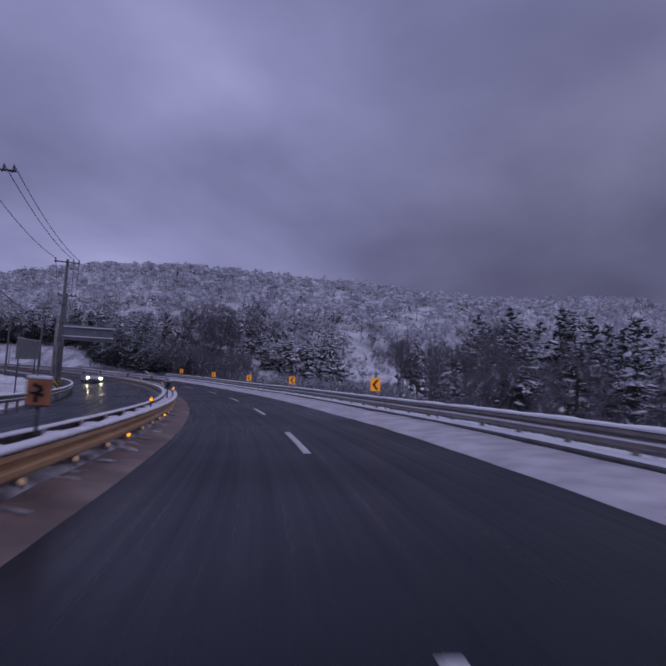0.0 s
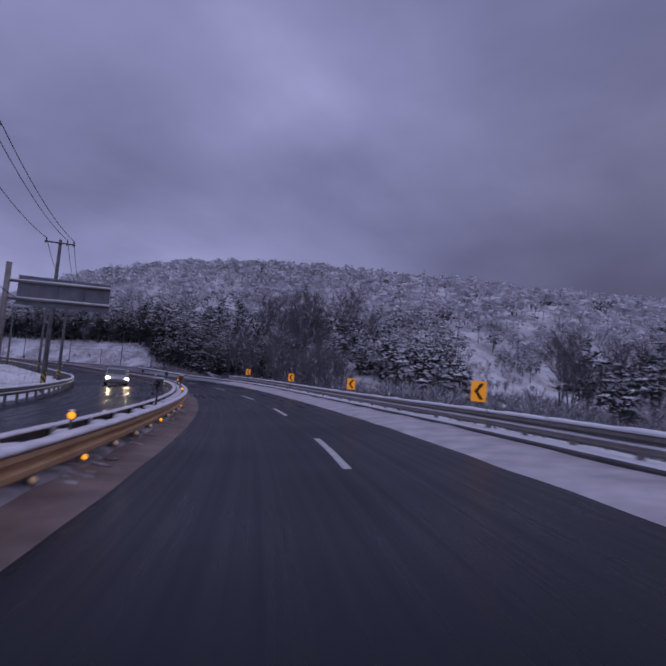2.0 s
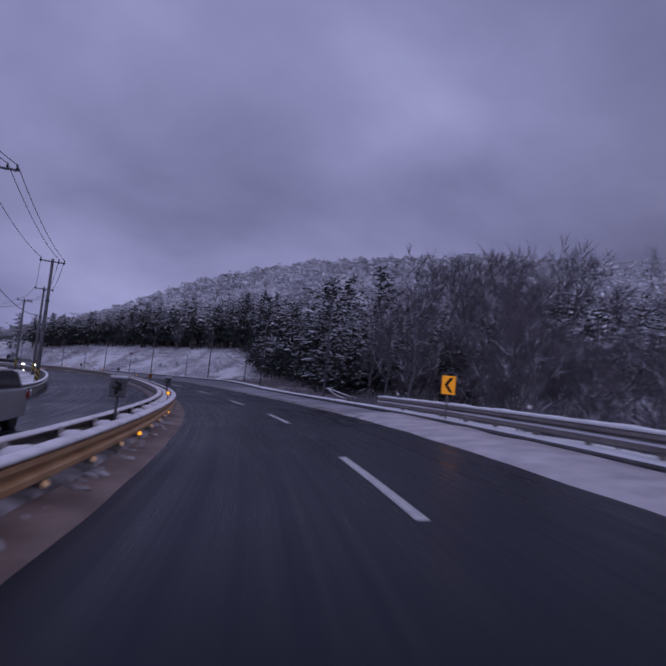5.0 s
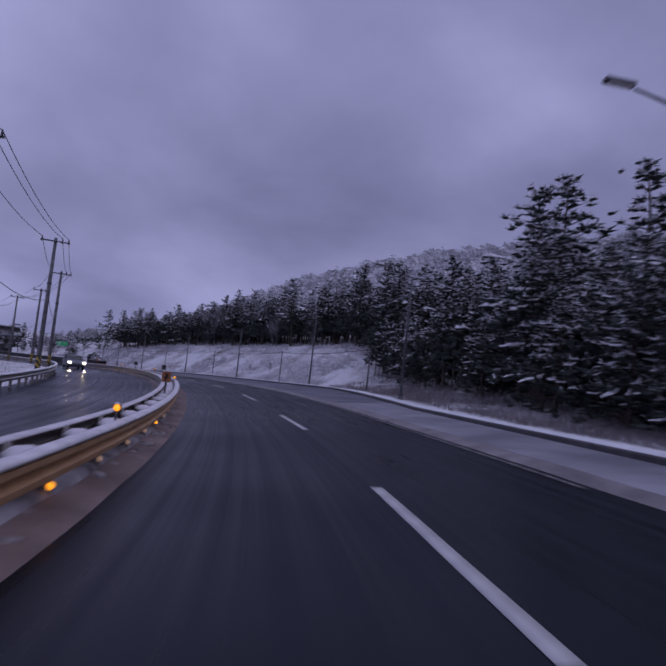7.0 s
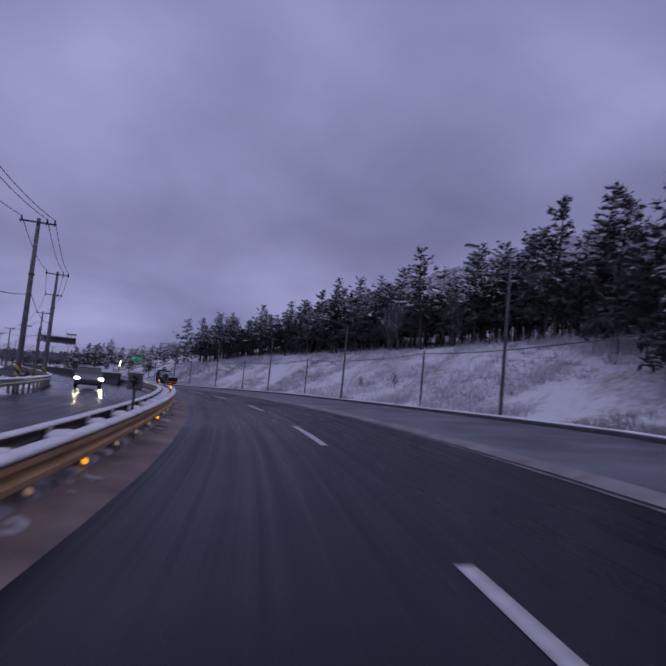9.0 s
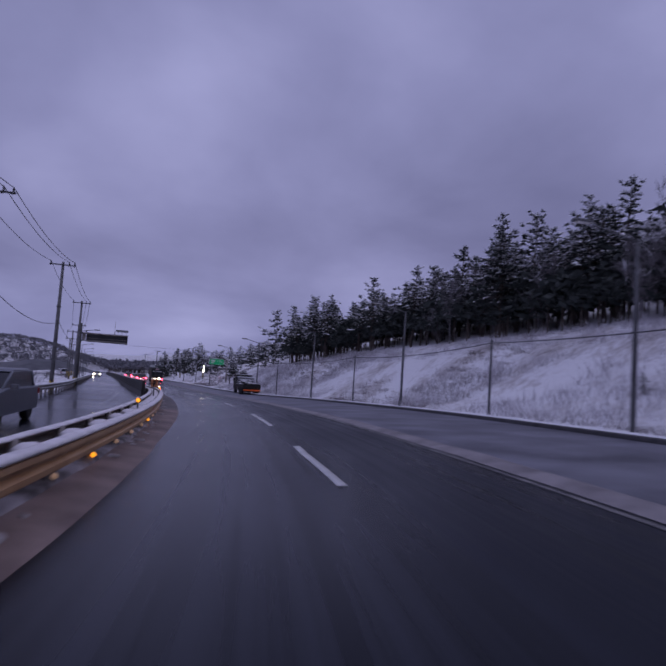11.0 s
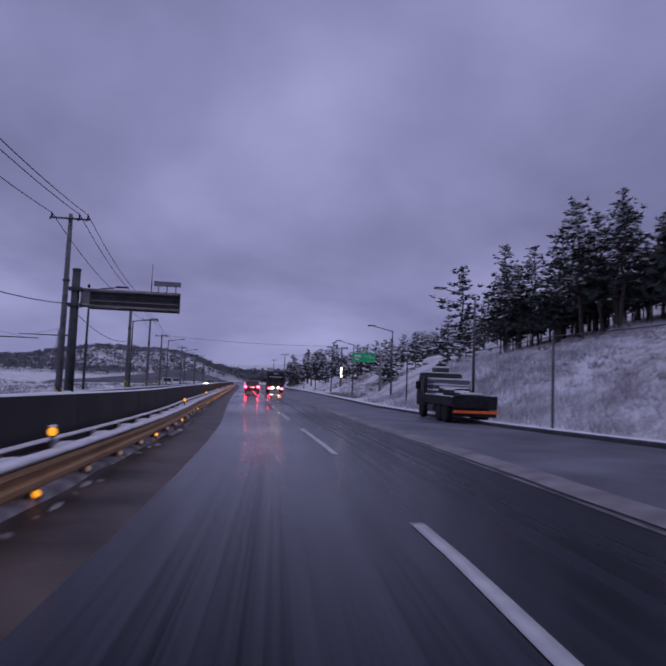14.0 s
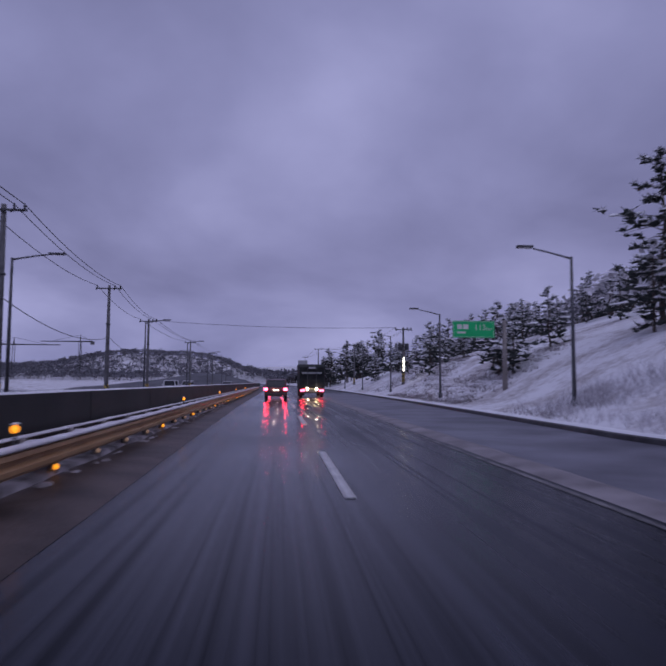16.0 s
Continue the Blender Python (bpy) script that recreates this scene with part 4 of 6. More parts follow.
def pine_height(s):
    return float(np.interp(s, (102, 118, 130, 140, 150, 160, 180, 200, 210, 220, 230, 250), (5.5, 6.8, 8.0, 9.0, 9.3, 9.2, 9.5, 9.2, 9.0, 8.0, 8.4, 8.4)))


def wood_edge(s):
    """How far behind the kerb the wood begins."""
    return float(np.interp(s, (102, 126, 145, 152, 163), (3.2, 3.8, 5.4, 7.6, 10.5)))


# single pines at the wood's edge along the cut slope: s, lat, height, kind
EDGE = [(114, 12.5, 5.0, 5), (118, 14.5, 5.4, 6), (121.5, 12.6, 5.2, 5), (129, 17, 6, 6), (109, 14.5, 5, 5), (112, 18, 5.6, 6), (133, 16.5, 6.4, 5), (137, 18.5, 7.2, 6), (130.5, 15.2, 5.6, 6), (141, 19.5, 8, 5), (139, 21, 8.4, 6)]
EDGE += [(255.6, 20.4, 9.4, 7), (254, 24.5, 7, 2), (261, 25, 6, 1)]
# beside the outer rail before the bend
EDGE += [(39.2, 21.6, 8.4, 5), (43.5, 23.5, 8.8, 6), (35.5, 19.8, 7.6, 5), (48, 25.5, 7.8, 0), (37, 26, 8.6, 1)]
for s, lat, h, k in EDGE:
    p = road(s, lat)
    plant("pine", k, p[0], p[1], h / PINE_H[k], rng.uniform(0, 360), rng)
for i in range(150):
    s = rng.uniform(102, 248)
    k = int(rng.integers(0, 5))
    back = wood_edge(s) + rng.uniform(0, 8.5)
    lat = float(kerb_right(s)) + back
    h = pine_height(s) * rng.uniform(0.8, 1.03) * (1 - 0.018 * (back - wood_edge(s)))
    p = road(s, lat)
    plant("pine", k, p[0], p[1], h / PINE_H[k], rng.uniform(0, 360), rng)
# the wood comes down to the kerb at the bend: low-branched pines close together
for i in range(70):
    s = rng.uniform(102.5, 146)
    k = 5 + i % 2
    back = wood_edge(s) + rng.uniform(0, 7)
    p = road(s, float(kerb_right(s)) + back)
    plant("pine", k, p[0], p[1], (3.0 + 0.3 * back + rng.uniform(-0.5, 0.8)) / PINE_H[k], rng.uniform(0, 360), rng)
# two low dark shrubs on the cut slope
for s, lat, h in ((168.8, 14.9, 1.3), (174, 14.6, 0.9)):
    p = road(s, lat)
    plant("pine", 9, p[0], p[1], h / PINE_H[9], rng.uniform(0, 360), rng)
# heavily snow-laden pines before the terraced fields
for x, y, h in ((2, -131, 6.2), (6, -134, 7.2), (10, -137, 6.6), (14, -140, 5.6), (9, -132, 6.8), (17, -138, 5.4), (0, -127, 5.6)):
    plant("pine", 8, x, y, h / PINE_H[8], rng.uniform(0, 360), rng)
# bare trees and pines behind the outer rail before the bend
def open_view(p):
    """The line of sight over the fields, kept clear of tall trees."""
    return 62.5 < math.degrees(math.atan2(p[0] + 105, p[1] + 184)) < 78


for i in range(76):
    s = rng.uniform(76, 106)
    lat = rng.uniform(9.5, 22)
    p = road(s, lat)
    k = int(rng.integers(0, 3))
    tall = rng.uniform(5.6, 8.8) * (1 - 0.02 * (lat - 9)) * float(np.interp(s, (76, 90), (0.5, 1.0)))
    if not open_view(p):
        plant("bare", k, p[0], p[1], tall / BARE_H[k], rng.uniform(0, 360), rng)
for i in range(78):
    s, lat = rng.uniform(24, 76), rng.uniform(11, 30)
    p = road(s, lat)
    k = int(rng.integers(0, 3))
    tall = rng.uniform(3.5, 6.0 if s > 58 else 7.6)
    if not open_view(p):
        plant("bare", k, p[0], p[1], tall / BARE_H[k], rng.uniform(0, 360), rng)
for i in range(44):
    p = road(rng.uniform(56, 86), rng.uniform(37, 58))
    k = int(rng.integers(0, 3))
    if math.degrees(math.atan2(p[0] + 105, p[1] + 184)) > 75.6:
        plant("bare", k, p[0], p[1], rng.uniform(8.5, 10.8) / BARE_H[k], rng.uniform(0, 360), rng)
for i in range(26):
    s = rng.uniform(128, 215)
    p = road(s, float(kerb_right(s)) + rng.uniform(10, 15))
    k = int(rng.integers(0, 3))
    plant("bare", k, p[0], p[1], rng.uniform(5, 7.5) / BARE_H[k], rng.uniform(0, 360), rng)
for x, y, h, k in ((-1.5, -109, 11.0, 6), (-4.5, -105.8, 10.4, 5), (13.8, -71.9, 8.8, 4), (4.5, -101, 10, 5), (-8, -107.9, 9.2, 6)):
    plant("pine", k, x, y, h / PINE_H[k], rng.uniform(0, 360), rng)
for x, y, h, k in ((-3, -116, 7.5, 1), (-1, -121, 7.8, 2), (4, -116, 8.4, 2), (7, -120, 8.8, 0), (11, -118, 9, 1), (-4, -120, 7.0, 0), (2, -108, 8.2, 1), (7, -109, 8.6, 2), (12, -113, 9, 0), (3, -112, 8.6, 0), (6, -114, 9, 1), (1, -115, 8, 2), (9, -117, 9.4, 0), (5, -119, 8.4, 1), (12, -121, 9, 2), (0, -119, 7.6, 0), (15, -127, 9, 1), (9, -124, 8.6, 2), (2, -124, 8, 1)):
    plant("bare", k, x, y, (h + 3.2) / BARE_H[k], rng.uniform(0, 360), rng)

# far woods: many small trees in one mesh for each kind
LOWPINE = [make_far_pine(51 + i, 5.5, 2.5, 5, 4, 7, 0.2, 0.9, 1.35) for i in range(8)]


def make_low_bare(seed, h):
    """A far leafless tree: a trunk and a spray of limbs and twigs."""
    r = np.random.default_rng(seed)
    t = Soup()
    limb_tris(t, [(0, 0, -0.3), (r.normal(0, 0.2), r.normal(0, 0.2), h * 0.55)], [0.09, 0.05], 0, 3)
    n = 64
    z0 = r.uniform(0.18, 0.6, n) * h
    az, el = r.uniform(0, 6.28, n), r.uniform(0.35, 1.35, n)
    L = r.uniform(0.18, 0.48, n) * h
    o = np.stack([np.cos(az) * 0.12 * z0 * r.random(n), np.sin(az) * 0.12 * z0 * r.random(n), z0], 1)
    d = np.stack([np.cos(az) * np.cos(el), np.sin(az) * np.cos(el), np.sin(el)], 1)
    tip = o + d * L[:, None]
    w = np.cross(d, r.normal(0, 1, (n, 3)))
    w *= (0.05 / np.linalg.norm(w, axis=1))[:, None] * r.uniform(0.6, 2.6, n)[:, None]
    mid = o + d * (L * 0.6)[:, None]
    V = np.stack([o, mid + w, tip, mid - w], 1).reshape(-1, 3)
    b = np.arange(n)[:, None] * 4
    k = r.random(n) < 0.45
    t.add(V, np.concatenate([b[k] + [0, 1, 2], b[k] + [0, 2, 3]]), 2)
    t.add(V, np.concatenate([b[~k] + [0, 1, 2], b[~k] + [0, 2, 3]]), 1)
    return t.arrays()


def make_tuft(seed, h, inner=6, outer=20, leaf=1.0):
    """A small far tree under rime: a rounded spray of pale twigs over a dark inside."""
    r = np.random.default_rng(seed)
    t = Soup()
    limb_tris(t, [(0, 0, -0.3), (0, 0, h * 0.5)], [0.10, 0.05], 0, 3)
    for n, slot, r0 in ((inner, 1, 0.8), (outer, 2, 1.15)):
        az, el = r.uniform(0, 6.28, n), r.uniform(-0.1, 1.5, n)
        d = np.stack([np.cos(az) * np.cos(el), np.sin(az) * np.cos(el), np.sin(el) * 0.8], 1)
        c = np.array([0, 0, h * 0.45]) + d * (h * r0 * r.uniform(0.25, 0.5, n))[:, None]
        e = r.normal(0, 1, (n, 3)) * (1, 1, 0.35)
        e /= np.linalg.norm(e, axis=1)[:, None]
        w = np.cross(e, r.normal(0, 1, (n, 3)))
        w /= np.linalg.norm(w, axis=1)[:, None] + 1e-9
        e *= (h * leaf * r.uniform(0.12, 0.26, n))[:, None]
        w *= (h * leaf * r.uniform(0.04, 0.11, n))[:, None]
        V = np.stack([c - e, c + w, c + e, c - w], 1).reshape(-1, 3)
        b = np.arange(n)[:, None] * 4
        t.add(V, np.concatenate([b + [0, 1, 2], b + [0, 2, 3]]), slot)
    return t.arrays()


TUFTS = [make_tuft(71 + i, 4.6) for i in range(8)]
FINE_TUFTS = [make_tuft(101 + i, 4.6, 18, 40, 0.55) for i in range(8)]
THICKETS = [make_tuft(91 + i, 4.6, 50, 80, 0.5) for i in range(6)]
FAR_TUFTS = [make_tuft(81 + i, 4.6, 4, 10) for i in range(8)]
LOWBARE = [make_low_bare(61 + i, 7) for i in range(6)]


def wood(name, label, variants, xs, ys, sizes, mats, seed):
    r = np.random.default_rng(seed)
    zs = ground_height(xs, ys)
    V, F, M, n = [], [], [], 0
    for x, y, z, s in zip(xs, ys, zs, sizes):
        v, f, m = variants[int(r.integers(0, len(variants)))]
        a = r.uniform(0, 2 * np.pi)
        c, q = np.cos(a) * s, np.sin(a) * s
        V.append(np.stack([v[:, 0] * c - v[:, 1] * q + x, v[:, 0] * q + v[:, 1] * c + y, v[:, 2] * s * r.uniform(0.85, 1.15) + z], 1))
        F.append(f + n)
        M.append(m)
        n += len(v)
    return tagged(new(name, mesh_of(name, np.concatenate(V), np.concatenate(F), mats, np.concatenate(M))), label, "woods", kind="stuff")


def scatter(n, x0, x1, y0, y1, keep, seed):
    r = np.random.default_rng(seed)
    x, y = r.uniform(x0, x1, n), r.uniform(y0, y1, n)
    s, lat = along(x, y)
    ok = keep(x, y, s, lat, r)
    return x[ok], y[ok]


def hill_keep(x, y, s, lat, r):
    inside = (lat > 33) & (s < 130) | (lat > kerb_right(np.clip(s, -100, 700)) + 19) & (s >= 130) & (s < 240) | (lat > 28) & (s >= 240) & (s < 420)
    az, far = np.degrees(np.arctan2(x + 105, y + 184)), np.hypot(x + 105, y + 184)
    inside &= ~((az > 71) & (az < 80) & (far < 135))
    near = np.hypot(x + 105, y + 184) < 365
    back = (x + 105) * math.sin(radians(70)) + (y + 184) * math.cos(radians(70)) > 20
    return inside & near & back & (r.random(len(x)) < np.where(lat < 70, 1.0, 0.75))


# Frosted wood greys of low contrast, with distance haze painted into the base.
GREYWOOD = mottled("grey_hazed_wood", (0.11, 0.11, 0.125), (0.21, 0.21, 0.235), 0.1, 0.9, bump=0)
HOARWOOD = mottled("hoarfrost_hazed_wood", (0.40, 0.385, 0.41), (0.66, 0.645, 0.67), 0.06, 0.9, bump=0)
hx, hy = scatter(6000, -60, 260, -300, 200, hill_keep, 3)
groves = (along(hx, hy)[1] < 48) | (np.sin(hx * 0.071 + 1) * np.sin(hy * 0.063) + 0.5 * np.sin(hx * 0.19 + hy * 0.13) > 0.12)
groves &= ~((along(hx, hy)[0] > 236) & (along(hx, hy)[1] < 44))
hx, hy = hx[groves], hy[groves]
near_road = along(hx, hy)[1] < 48
wood("pine_wood", "snow-laden pines covering the far hillside", LOWPINE, hx[~near_road][::2], hy[~near_road][::2], np.random.default_rng(4).uniform(0.5, 0.95, len(hx[~near_road][::2])), (BARK, NEEDLES, SNOW), 5)
wood("pine_wood", "dark snow-dusted pine wood above the cut slope", LOWPINE, hx[near_road], hy[near_road], np.random.default_rng(6).uniform(0.8, 1.25, int(near_road.sum())), (BARK, NEEDLES, RIME), 8)
tx, ty = scatter(12500, -60, 250, -290, 190, hill_keep, 17)
beside = along(tx, ty)[1] < 75
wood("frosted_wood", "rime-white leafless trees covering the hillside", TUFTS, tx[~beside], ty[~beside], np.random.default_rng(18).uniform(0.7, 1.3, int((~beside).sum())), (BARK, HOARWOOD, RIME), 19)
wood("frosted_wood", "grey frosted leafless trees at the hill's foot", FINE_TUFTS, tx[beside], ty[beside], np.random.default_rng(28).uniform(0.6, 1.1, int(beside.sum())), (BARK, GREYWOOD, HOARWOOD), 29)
bx, by = scatter(1500, -60, 330, -330, 240, hill_keep, 13)
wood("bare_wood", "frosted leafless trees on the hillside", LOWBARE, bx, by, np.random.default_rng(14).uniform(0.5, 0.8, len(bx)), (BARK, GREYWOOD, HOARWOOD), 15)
# low frosted scrub over the fields before the hill, and a tall grey grove beside it
cx, cy = scatter(5200, -70, 60, -190, -60, lambda x, y, s, lat, r: (lat > 12) & (lat < 75) & (s > 40) & (s < 112) & (np.degrees(np.arctan2(x + 105, y + 184)) < 77.5) & (r.random(len(x)) < 0.35 + 0.65 * (np.sin(x * 0.16 + 2) * np.sin(y * 0.19) > -0.25)), 45)
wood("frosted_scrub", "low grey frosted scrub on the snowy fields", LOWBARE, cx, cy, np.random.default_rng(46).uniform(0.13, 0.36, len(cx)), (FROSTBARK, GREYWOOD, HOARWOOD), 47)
# dark undergrowth beneath the pines
ux = np.random.default_rng(41)
us = ux.uniform(103, 248, 620)
ul = kerb_right(us) + np.interp(us, (102, 126, 145, 152, 163), (4.0, 4.2, 5.0, 7.5, 11.2)) + ux.uniform(0, 1, 620) * np.interp(us, (126, 163), (13, 8.5))
up_ = road(us, ul)
wood("undergrowth", "dark evergreen undergrowth beneath the roadside pines", THICKETS, up_[:, 0], up_[:, 1], (ux.uniform(0.34, 0.8, 620) + 0.03 * np.clip(ul - kerb_right(us) - 6, 0, 12)), (BARK, NEEDLES, NEEDLES), 42)
GROVE_SOUP = [make_pine(111 + i, *q) for i, q in enumerate(((9, 3.2, 6, 4, 3, 0.10, 1.0, 1.0, 1.7), (9, 2.9, 7, 4, 3, 0.14, 0.6, 0.8, 1.6), (9, 2.2, 8, 4, 2, 0.24, 0.4, 0.7, 1.6)))]


# small groves of pines farther off
def grove(label, s0, s1, near, deep, n, low, high, kinds, seed, clear=0.0):
    r = np.random.default_rng(seed)
    q = road(r.uniform(s0, s1, n), near + deep * r.random(n) ** 1.2)
    az = np.degrees(np.arctan2(q[:, 0] + 105, q[:, 1] + 184))
    q = q[(az > clear) if clear else np.full(n, True)]
    wood("pine_grove", label, [GROVE_SOUP[k] for k in kinds], q[:, 0], q[:, 1], r.uniform(low, high, len(q)) / 9.0, (BARK, NEEDLES, SNOW, RIME), seed + 1)


grove("white-laden young pines on the slope beyond the direction sign", 252, 318, 14.6, 17, 62, 2.6, 4.9, (0, 0, 1), 61)
grove("tall snow-dusted pines past the power poles", 345, 400, 11.5, 14.5, 26, 6.5, 9.0, (1, 2, 1), 63)
grove("dark snow-dusted pines behind the leafless trees", 18, 80, 27, 31, 60, 5.5, 8.5, (1, 1, 0), 65, 78)
grove("tall dark pines above the grey grove", 52, 80, 48, 18, 16, 11, 14, (1, 1), 67, 80)
# distant woods beyond the road's end and on the far hills
fx, fy = scatter(9500, -330, 110, 330, 660, lambda x, y, s, lat, r: ((lat > 14) & (lat < 75) & (s > 330)) | (((lat < -18) | (y > 535)) & (x < -4) & (y > 400) & (ground_height(x, y) > np.interp(np.clip(s, 0, 700), _s, _z) + 2.0) & (y < 640)), 23)
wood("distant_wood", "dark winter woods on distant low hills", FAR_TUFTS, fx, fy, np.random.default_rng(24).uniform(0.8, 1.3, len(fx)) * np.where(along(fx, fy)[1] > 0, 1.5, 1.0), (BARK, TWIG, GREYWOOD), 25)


# dead grass and brush on the slopes
def brush(name, label, xs, ys, mats, seed, size=(0.25, 0.7), blades=9, stout=0.022):
    r = np.random.default_rng(seed)
    n = len(xs)
    zs = ground_height(xs, ys)
    k = n * blades
    o = np.repeat(np.stack([xs, ys, zs - 0.05], 1), blades, 0) + r.normal(0, 0.34, (k, 3)) * (1, 1, 0)
    h = np.repeat(r.uniform(*size, n), blades) * r.uniform(0.5, 1.2, k)
    d = np.stack([r.normal(0, 0.45, k), r.normal(0, 0.45, k), np.ones(k)], 1) * h[:, None]
    a = r.uniform(0, 6.28, k)
    w = np.stack([np.cos(a), np.sin(a), 0 * a], 1) * (0.007 + stout * h)[:, None]
    V = np.stack([o - w, o + w, o + d], 1).reshape(-1, 3)
    return tagged(new(name, mesh_of(name, V, np.arange(3 * k).reshape(-1, 3), mats, (r.random(k) < 0.28).astype(int))), label, "brush", kind="stuff")


DRYGRASS = mottled("dry_grass", (0.17, 0.145, 0.145), (0.33, 0.29, 0.295), 0.6, 0.9, bump=0)
r9 = np.random.default_rng(9)
sx = r9.uniform(100, 300, 5200)
lx = kerb_right(sx) + 1.6 + 9 * r9.random(5200) ** 1.1
clumpy = np.sin(sx * 0.13 + 1) * np.sin(lx * 0.33 + sx * 0.05) + 0.3 * np.sin(sx * 0.41) > np.where((sx > 192) & (sx < 209), 0.6, 0.05)
pq = road(sx[clumpy], lx[clumpy])
brush("dead_grass", "dead grass and weeds dusted with snow on the cut slope", pq[:, 0], pq[:, 1], (DRYGRASS, TWIG), 10, (0.10, 0.34), 34)
SCRUB = mottled("mauve_scrub", (0.33, 0.31, 0.34), (0.58, 0.55, 0.59), 0.5, 0.9, bump=0)
sx = np.concatenate([r9.uniform(150, 193, 900), r9.uniform(209, 250, 1300), r9.uniform(150, 250, 700)])
lx = np.concatenate([1.5 + 5.2 * r9.random(900), 1.6 + 6.4 * r9.random(1300), 7.4 + 2.4 * r9.random(700)])
thick = np.sin(sx * 0.31 + 2) * np.sin(lx * 0.8 + sx * 0.11) + 0.4 * np.sin(sx * 0.83 + lx) > -0.35
pq = road(sx[thick], kerb_right(sx[thick]) + lx[thick])
brush("dead_brush", "fine leafless scrub in soft thickets on the cut slope", pq[:, 0], pq[:, 1], (SCRUB, RIME), 20, (0.3, 0.85), 24, 0.009)
sx, lx = r9.uniform(-10, 104, 5200), r9.uniform(0, 1, 5200)
lx = kerb_right(sx) + 1.3 + 30 * lx ** 1.6
pq = road(sx, lx)
brush("dead_brush", "frosted scrub and weeds behind the outer rail", pq[:, 0], pq[:, 1], (TWIG, FROSTED), 12, (0.25, 1.0), 16)
sx, lx = r9.uniform(-20, 240, 2600), r9.uniform(0, 1, 2600)
pq = road(sx, -11.0 - 22 * lx)
brush("dead_grass", "dead grass poking through snow beside the oncoming lanes", pq[:, 0], pq[:, 1], (DRYGRASS, SNOW), 16, (0.15, 0.45), 7)
sx, lx = r9.uniform(96, 146, 1700), r9.uniform(0.9, 6.5, 1700)
pq = road(sx, kerb_right(sx) + lx)
brush("dead_brush", "brown scrub poking through snow below the pines", pq[:, 0], pq[:, 1], (DRYGRASS, TWIG), 18, (0.12, 0.36), 24)
sx, lx = r9.uniform(215, 480, 2600), r9.uniform(0, 1, 2600)
pq = road(sx, -14.0 - 150 * lx)
brush("dead_brush", "grey winter scrub on the snowy fields beside the road", pq[:, 0], pq[:, 1], (TWIG, FROSTED), 19, (0.3, 1.3), 16)

# ---- markers on the rails ----
WHITE_REFLECTOR = mottled("white_reflector", (0.75, 0.72, 0.68), (0.9, 0.88, 0.84), 9, 0.25, bump=0)
# Weak glow added to the pale reflectors in place of headlight return.
PALE_REFLECTOR = glowing("pale_reflector_glow", (0.95, 0.60, 0.38), 0.12)


def delineator(s):
    """Round amber lamp on a short stalk over the near beam."""
    lat = float(rail_left(s)) - 0.09
    d = thing("delineator", "short stalk with a round amber lamp on the median rail", "delineator", "median delineators", at=spot(s, lat))
    part("stalk", tube([(0, 0, 0.3), (0, 0, 0.5), (0, 0, 0.76)], 0.02, 8), DARKSTEEL, d)
    head = part("head", lathe([(0.0, -0.035), (0.037, -0.03), (0.05, -0.012), (0.052, 0.0), (0.046, 0.02), (0.0, 0.03)], 18, "Y"), AMBER, d, "round amber lamp")
    head.matrix_basis = pose(0, 0, 0.82)
    part("housing", lathe([(0.05, 0.018), (0.066, 0.02), (0.066, 0.05), (0.03, 0.062)], 18, "Y"), DARKSTEEL, head)
    part("snow_cap", lathe([(0.05, 0.0), (0.045, 0.014), (0.01, 0.026)], 12), SNOW, d).matrix_basis = pose(0, 0.01, 0.876)


for s in (16.8, 36.3, 54.8, 73.3, 90.8, 108, 130, 150, 170.3, 191, 205.5, 220.4, 233.7, 247, 260, 273, 286):
    delineator(s)


def arrow_marker(s, face, label):
    """Small square warning board on a stalk between the two beams, a dark bent arrow on its face."""
    d = thing("arrow_marker", label, "road sign", "median marker boards", at=spot(s, float(rail_left(s)) - 0.30))
    part("stalk", tube([(0, 0.03, 0.1), (0, 0.03, 0.6), (0, 0.03, 1.0)], 0.028, 8), DARKSTEEL, d)
    board = part("board", box(-0.15, 0.15, -0.025, 0.025, 0.97, 1.30, 0.018), face, d)
    part("rim", box(-0.162, 0.162, -0.018, 0.04, 0.955, 0.968, 0.005), DARKSTEEL, board)
    part("snow_cap", box(-0.15, 0.15, -0.035, 0.05, 1.302, 1.345, 0.016), SNOW, board)
    bm = bmesh.new()
    for x0, z0, x1, z1, w in ((-0.02, 1.01, -0.02, 1.12, 0.028), (-0.02, 1.12, 0.05, 1.19, 0.026), (0.05, 1.19, -0.06, 1.24, 0.024), (-0.09, 1.13, 0.07, 1.10, 0.02)):
        bm_tube(bm, [(x0, -0.028, z0), (x1, -0.028, z1)], w, 5)
    part("arrow", bm, BLACK, board, "dark bent mark")


FADED = mottled("faded_orange_board", (0.34, 0.13, 0.05), (0.52, 0.22, 0.09), 6, 0.55, bump=0.1)
DULL = mottled("dull_grey_board", (0.09, 0.085, 0.09), (0.16, 0.15, 0.155), 6, 0.6, bump=0.1)
for s, face in ((8.0, FADED), (27.4, DULL), (45.8, DULL), (63.6, FADED), (81.5, DULL), (98.2, DULL), (119, FADED), (140, DULL), (161, DULL), (183, FADED)):
    arrow_marker(s, face, "faded orange marker board on a stalk over the median rail" if face is FADED else "dull grey marker board on a stalk over the median rail")

